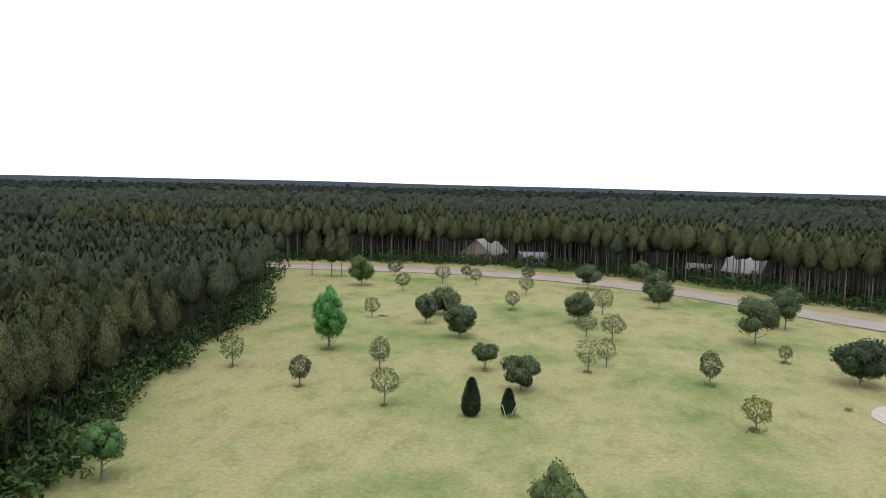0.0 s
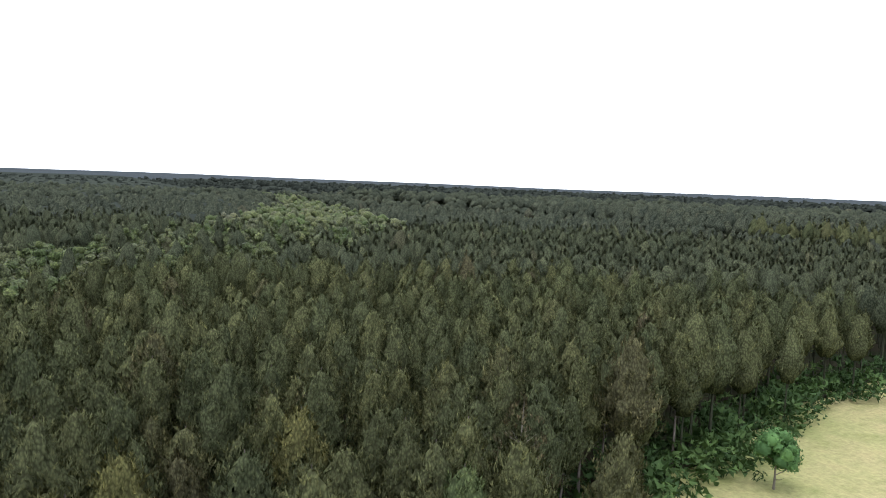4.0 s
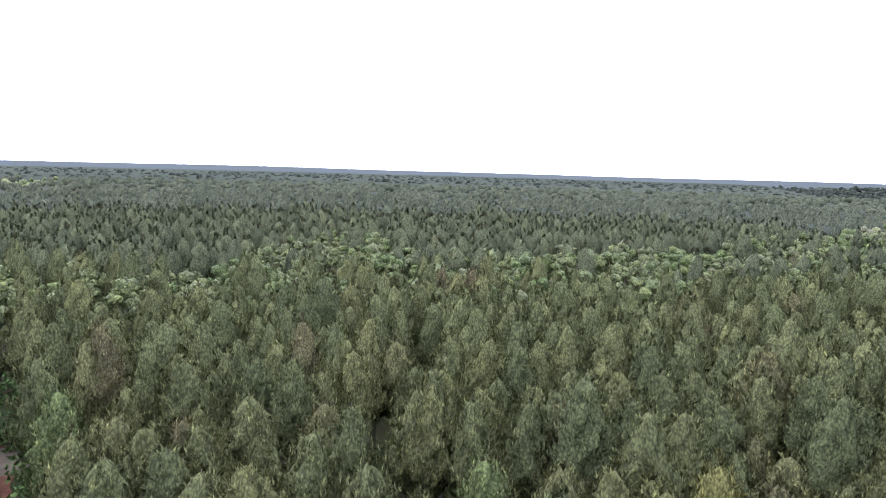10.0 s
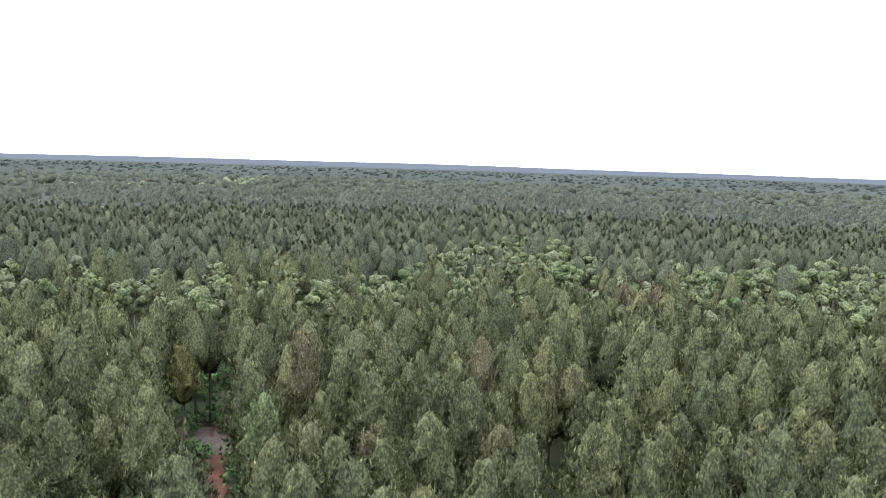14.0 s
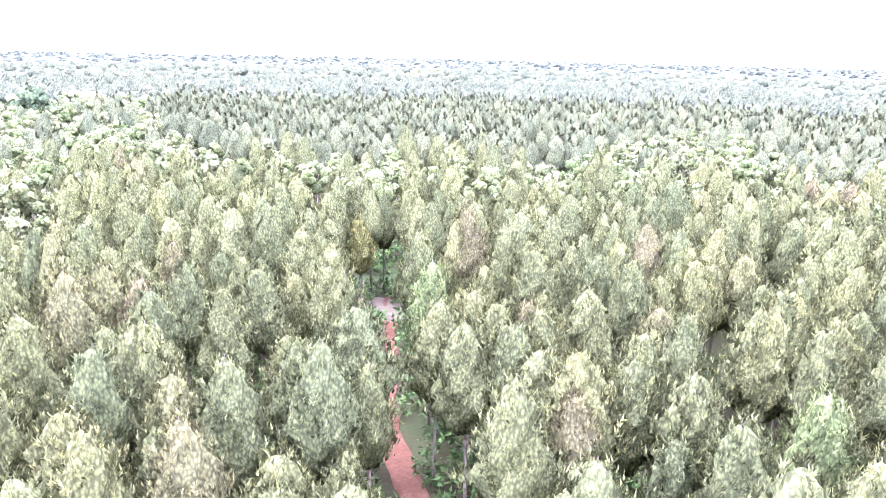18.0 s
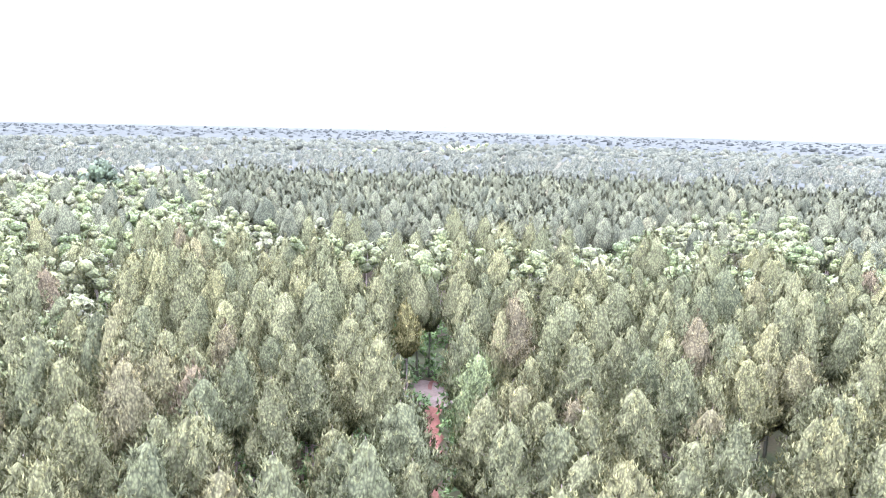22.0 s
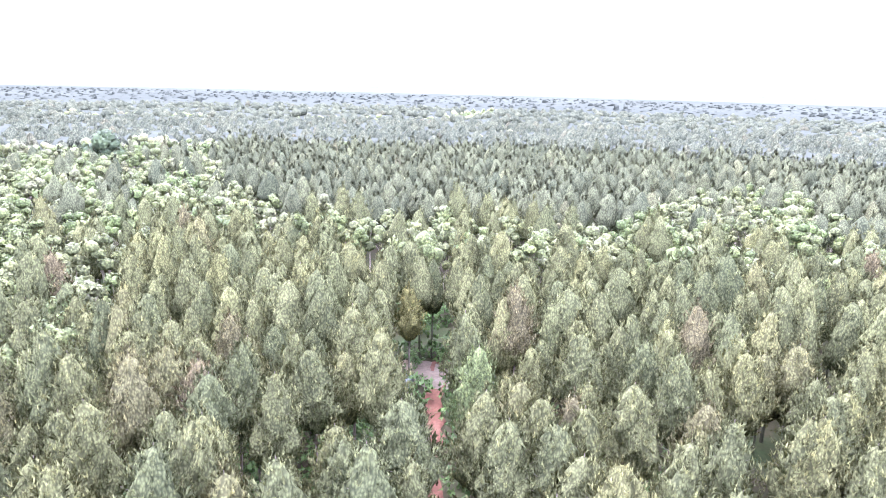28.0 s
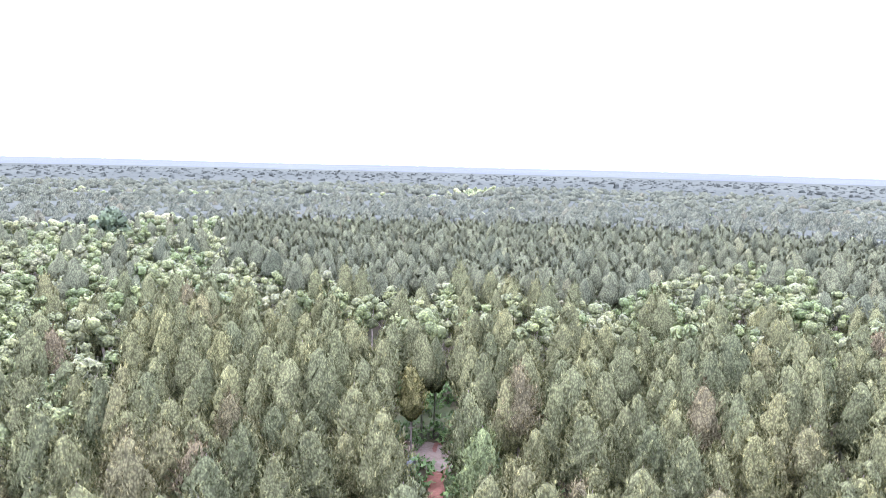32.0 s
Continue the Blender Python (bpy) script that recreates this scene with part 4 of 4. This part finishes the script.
broadleaf("sweetgum_tree", -38.9, 116.3, 12.1, 3.5, mat_leaf_bright, "tall bright green tree with a skirted crown", "tree", 0.06, 1500, 11, 0.25, 1.7, 9, solid=0.6)
oak(-54.2, 190.6, 8.4, 4.3, "round bright green tree near the road", 0.1, foliage("mid_green_leaves", [(0.0, (0.09, 0.14, 0.05)), (1.0, (0.10, 0.15, 0.055))]))
oak(-26.6, 142.9, 6.5, 2.6)
oak(-24.6, 154.5, 6.3, 3.9, "broad dark green oak with crown low to the grass", 0.08)
oak(-17.8, 131.6, 6.9, 3.4, "broad dark green oak with crown low to the grass", 0.1)
oak(-10.5, 109.3, 4.8, 2.1, "small round oak on a clear trunk", 0.3, clumps=150)
oak(-4.2, 99.6, 5.6, 2.9, "broad dark green oak with crown low to the grass", 0.08)
oak(9.5, 203.6, 6.9, 4.0, "round green tree on a clear trunk by the road", 0.22)
oak(5.3, 153.0, 7.5, 3.5)
oak(25.6, 176.2, 6.7, 2.9, "round green tree on a clear trunk by the road", 0.22)
oak(27.0, 189.5, 8.0, 4.6, "broad dark thicket of oak beside the road", 0.05)
oak(38.8, 141.1, 9.7, 4.5, "large grey-green oak with a full crown")
oak(49.3, 158.0, 9.3, 3.7, "grey-green oak on a clear trunk", 0.25)
oak(47.4, 115.2, 7.1, 4.7, "broad dark green oak on a short trunk", 0.2, mat_leaf_dark)
oak(27.2, 227.0, 6.5, 3.4, "dark shrubby tree across the road", 0.08)
sapling(-40.8, 184.4, 5.1, 2.0, mat=mat_leaf_oak)
sapling(-32.5, 200.5, 5.7, 2.4, "pale blossom-coloured tree near the road", clumps=110)
sapling(-27.3, 214.2, 4.1, 1.6, mat=mat_leaf_oak)
sapling(-22.8, 201.5, 5.0, 1.8)
sapling(-22.3, 149.5, 6.3, 1.6)
sapling(-39.1, 146.1, 4.6, 1.7)
sapling(-35.7, 93.9, 4.7, 1.5, mat=mat_leaf_oak, clumps=95)
sapling(-26.8, 105.4, 5.3, 1.6, clumps=100)
sapling(-21.8, 88.5, 5.2, 2.0, base=0.4)
sapling(-9.7, 163.6, 4.8, 1.8)
sapling(-7.5, 187.5, 5.5, 2.1)
sapling(-8.1, 214.0, 4.5, 2.0, mat=mat_leaf_oak, clumps=110)
sapling(-49.7, 213.0, 5.0, 2.4, mat=mat_leaf_oak, clumps=120)
sapling(11.3, 164.2, 6.5, 2.4, clumps=120)
sapling(6.6, 139.1, 4.4, 2.1)
sapling(11.5, 137.0, 5.2, 2.4, clumps=110)
sapling(9.0, 116.6, 5.0, 1.5, "thin half-bare young tree in dry grass", clumps=45, base=0.25)
sapling(5.8, 112.2, 5.7, 2.0, "thin half-bare young tree in dry grass", clumps=60, base=0.25)
sapling(39.9, 126.7, 3.2, 1.2, clumps=45)
sapling(23.9, 109.2, 5.3, 1.6, mat=mat_leaf_oak, clumps=110)
sapling(25.4, 89.5, 4.4, 1.7, "small yellow-green tree in dry grass", mat_leaf_yellow, 85)
sapling(-49.7, 101.4, 5.4, 1.8)
broadleaf("edge_tree", -43.0, 59.7, 6.5, 2.4, foliage("edge_tree_leaves", [(0.0, (0.075, 0.150, 0.055)), (1.0, (0.090, 0.175, 0.065))]), "leafy bright green tree at the edge of the pines", "tree", 0.2, 600, 9, 0.24, 1.15, solid=0.5)
broadleaf("magnolia_tree", 0.9, 54.0, 8.4, 3.2, foliage("glossy_leaves", [(0.0, (0.10, 0.135, 0.055)), (1.0, (0.12, 0.155, 0.065))], rough=0.35), "glossy green tree with a pointed dense crown", "tree", 0.08, 700, 9, 0.3, 1.9, solid=0.5)


def cypress(x, y, h, r, label):
    g = np.random.default_rng(int(abs(x * 77 + y)))
    n = 1300
    u = g.uniform(0, 1, n)
    a = g.uniform(0, 6.283, n)
    rr = r * np.minimum(1, 0.75 + 1.6 * u) * np.minimum(1, 1.35 * (1 - u) ** 0.62) * g.uniform(0.75, 1.0, n)
    c = np.stack([np.cos(a) * rr, np.sin(a) * rr, 0.1 + (h - 0.35) * u], 1)
    w = np.stack([np.cos(a) * 0.4, np.sin(a) * 0.4, np.full(n, 0.9)], 1)
    tree = tagged(new("cypress_tree"), label, "cypress tree", "trees of the field")
    tree.matrix_basis = pose(x, y, 0.03)
    child("trunk", mesh_from("trunk", *tube([(0, 0, -0.1), (0, 0, h * 0.85)], [0.12, 0.02], 6), mat_bark_grey), tree)
    v, f, nrm = rounded(*blades(g, c, w, 8, 0.42, 0.14, 0.55), (0, 0, 0.35 * h), 0.5)
    child("crown", mesh_from("crown", v, f, mat_leaf_dark, normals=nrm, tuft=np.repeat(g.uniform(0.12, 1, n), 24)), tree)
    return tree


cypress(-10.0, 87.1, 5.0, 1.1, "dark green conical evergreen in dry grass")
cypress(-5.3, 88.4, 3.5, 0.75, "small ragged evergreen leaning on white stakes")

for x, y, h, r in ((-74.0, 204.5, 14.8, 3.0), (-67.6, 204.2, 15.2, 3.4), (-64.8, 205.5, 16.0, 3.2)):
    g = np.random.default_rng(int(-x))
    wood, (lv, lf, ln, lt, lm) = pine_shape(g, h, r, 0.3, 400, 4, 0.7, 0.22)
    tree = tagged(new("pine_tree"), "lone brownish pine beside the road", "pine tree", "pines by the road")
    tree.matrix_basis = pose(x, y, 0.03)
    child("trunk", mesh_from("trunk", *wood, mat_bark_pine), tree)
    child("crown", mesh_from("crown", lv, lf, mat_needles, inner=lm, inner_mat=mat_shaded_wood, normals=ln, tuft=lt), tree)

# the large dark evergreen that stands over the creek bottom
broadleaf("evergreen_oak", -45.5, -230.0, 18.5, 6.4, mat_leaf_dark, "large dark round evergreen among pale hardwoods", "tree", 0.15, 700, 9, 0.9, group="trees of the creek bottom", solid=0.8)


# ---- houses beyond the road ----
def gable_house(name, x, y, turn, w, d, eave, ridge, wall_mat, label):
    house = tagged(new(name), label, "house", "houses beyond the road")
    house.matrix_basis = pose(x, y, 0.0, 0, 0, turn)
    bm = bmesh.new()
    box(bm, -w / 2, -d / 2, -0.1, w / 2, d / 2, eave)
    for s in (-1, 1):
        a = [bm.verts.new(p) for p in ((s * w / 2, -d / 2, eave), (s * w / 2, d / 2, eave), (s * w / 2, 0, ridge - 0.05))]
        bm.faces.new(a)
    part("wall", bm, wall_mat, house)
    for s in (-1, 1):
        bm = bmesh.new()
        o, t = 0.5, 0.18
        slope = (ridge - eave) / (d / 2)
        low = (s * (d / 2 + o), eave - o * slope)
        pts = [(low[0], low[1]), (0, ridge), (0, ridge + t), (low[0], low[1] + t)]
        f0 = [bm.verts.new((-w / 2 - o, p[0], p[1])) for p in pts]
        f1 = [bm.verts.new((w / 2 + o, p[0], p[1])) for p in pts]
        bm.faces.new(f0)
        bm.faces.new(f1[::-1])
        for k in range(4):
            bm.faces.new((f0[k], f1[k], f1[(k + 1) % 4], f0[(k + 1) % 4]))
        bmesh.ops.recalc_face_normals(bm, faces=bm.faces)
        part("roof_slope", bm, mat_roof, house, "pale grey metal roof slope")
    for k in range(4):
        wx = -w / 2 + w * (k + 0.5) / 4
        if k == 1:
            door = part("door", box(bmesh.new(), wx - 0.5, -d / 2 - 0.06, 0, wx + 0.5, -d / 2 + 0.02, 2.05), mat_wood, house)
            continue
        win = part("window", box(bmesh.new(), wx - 0.65, -d / 2 - 0.07, 0.9, wx + 0.65, -d / 2 + 0.02, 2.2), mat_wall_white, house, "white window frame")
        part("pane", box(bmesh.new(), wx - 0.55, -d / 2 - 0.085, 1.0, wx + 0.55, -d / 2 - 0.075, 2.1), mat_glass_dark, win)
    return house


gable_house("house", -27.0, 266.0, 72, 15.0, 12.5, 3.4, 8.6, mat_wall_tan, "tan house with a steep pale roof behind pines")
gable_house("shed", -8.5, 262.0, 8, 10.0, 5.0, 3.0, 4.4, mat_wall_white, "low white shed behind pines beyond the road")
gable_house("house", 62.0, 240.0, -35, 12.0, 10.0, 3.2, 7.6, mat_wall_tan, "house with a pale grey roof among pines")
gable_house("shed", 47.5, 243.0, -20, 7.0, 5.0, 3.2, 4.6, mat_wall_white, "white outbuilding among pines beyond the road")


# ---- clearing in the pines ----
def equipment_box(x, y, turn):
    """A small blue-grey steel box on skids, with an open dark front, a lid and a hinge rail."""
    thing = tagged(new("equipment_box"), "small blue-grey steel box in the clay clearing", "box")
    thing.matrix_basis = pose(x, y, 0.07, 0, 0, turn)
    bm = bmesh.new()
    for b in ((-1.1, -0.7, 0.15, -1.04, 0.7, 1.35), (1.04, -0.7, 0.15, 1.1, 0.7, 1.35), (-1.04, 0.64, 0.15, 1.04, 0.7, 1.35), (-1.04, -0.7, 0.15, 1.04, 0.64, 0.21)):
        box(bm, *b)
    part("body", bm, mat_blue_grey, thing)
    part("shelf", box(bmesh.new(), -1.04, -0.6, 0.75, 1.04, 0.62, 0.79), mat_black, thing, "dark steel shelf")
    bm = box(bmesh.new(), -1.2, -0.82, 1.35, 1.2, 0.8, 1.43)
    bmesh.ops.bevel(bm, geom=list(bm.edges), offset=0.02, segments=2, affect='EDGES')
    part("lid", bm, mat_blue_grey, thing, "pale blue-grey lid")
    for s in (-0.8, 0.8):
        part("skid", box(bmesh.new(), s - 0.08, -0.75, 0.0, s + 0.08, 0.75, 0.15), mat_black, thing, "black steel skid")
    return thing


def crate(x, y, turn):
    thing = tagged(new("wooden_crate"), "weathered brown wooden crate on red clay", "crate")
    thing.matrix_basis = pose(x, y, 0.07, 0, 0, turn)
    for k in range(5):
        z = 0.04 + 0.2 * k
        for sy in (-0.5, 0.5):
            part("slat", box(bmesh.new(), -0.8, sy - 0.02, z, 0.8, sy + 0.02, z + 0.16), mat_wood, thing)
        for sx in (-0.8, 0.8):
            part("slat", box(bmesh.new(), sx - 0.02, -0.48, z, sx + 0.02, 0.48, z + 0.16), mat_wood, thing)
    for sx in (-0.74, 0.74):
        for sy in (-0.44, 0.44):
            part("corner_post", box(bmesh.new(), sx - 0.04, sy - 0.04, 0.0, sx + 0.04, sy + 0.04, 1.05), mat_wood, thing)
    return thing


equipment_box(-41.2, -59.4, 35)
crate(-44.2, -64.0, 20)

# ---- small things of the field ----
mat_stake = plain("white_stake", (0.72, 0.70, 0.66), 0.7)
for k, (dx0, dy0, lean) in enumerate(((0.35, -0.5, 24), (-0.25, -0.6, -16))):
    st = tagged(new("stake"), "white wooden stake propping a small evergreen", "stake", "stakes of the evergreen")
    st.matrix_basis = pose(-5.3 + dx0, 88.4 + dy0, 0.02, 10, lean, 0)
    child("shaft", mesh_from("shaft", *tube([(0, 0, -0.1), (0, 0, 1.7)], [0.06, 0.045], 6), mat_stake), st)


def weed_clump(x, y, size, label):
    g = np.random.default_rng(int(abs(x * 9 + y * 5)))
    c = np.stack([g.normal(0, 0.35, 34), g.normal(0, 0.35, 34), np.zeros(34)], 1) * size
    me = mesh_from("weed_clump", *blades(g, c, np.tile([0, 0, 1.0], (34, 1)), 4, 0.55 * size, 0.09 * size, 0.7), mat_weed)
    return tagged(pose_at(new("weed_clump", me), x, y), label, "weeds", "weed clumps of the field")


def pose_at(ob, x, y):
    ob.matrix_basis = pose(x, y, 0.02)
    return ob


mat_weed = foliage("rank_grass", [(0.0, (0.22, 0.25, 0.10)), (1.0, (0.28, 0.28, 0.13))])
for x, y, size in ((40.5, 101.4, 0.9), (25.2, 89.3, 1.3), (24.0, 109.0, 1.1), (-35.7, 93.8, 0.9), (-21.9, 88.3, 0.8), (-10.4, 109.1, 1.0), (-9.7, 163.4, 1.4), (39.9, 126.5, 1.0), (5.7, 112.0, 1.0), (-4.9, 87.9, 1.5), (-38.9, 115.8, 1.5), (-49.7, 101.1, 0.9)):
    weed_clump(x, y, size, "rank tuft of uncut grass at a tree's foot")

g = np.random.default_rng(21)
pile = []
for k in range(9):
    a = g.uniform(-0.5, 0.5)
    p0 = np.array([g.uniform(-1.6, 0.4), g.uniform(-0.5, 0.5), 0.08])
    p1 = p0 + np.array([math.cos(a) * 1.6, math.sin(a) * 1.6, g.uniform(0.05, 0.5)])
    pile.append(tube([p0, (p0 + p1) / 2 + np.array([0, 0, 0.12]), p1], [0.05, 0.035, 0.01], 5))
brush = tagged(new("fallen_branch", mesh_from("fallen_branch", *joined(pile), mat_bark_grey)), "bare fallen branch lying in dry grass", "branch")
brush.matrix_basis = pose(-37.0, 147.5, 0.02, 0, 0, 10)
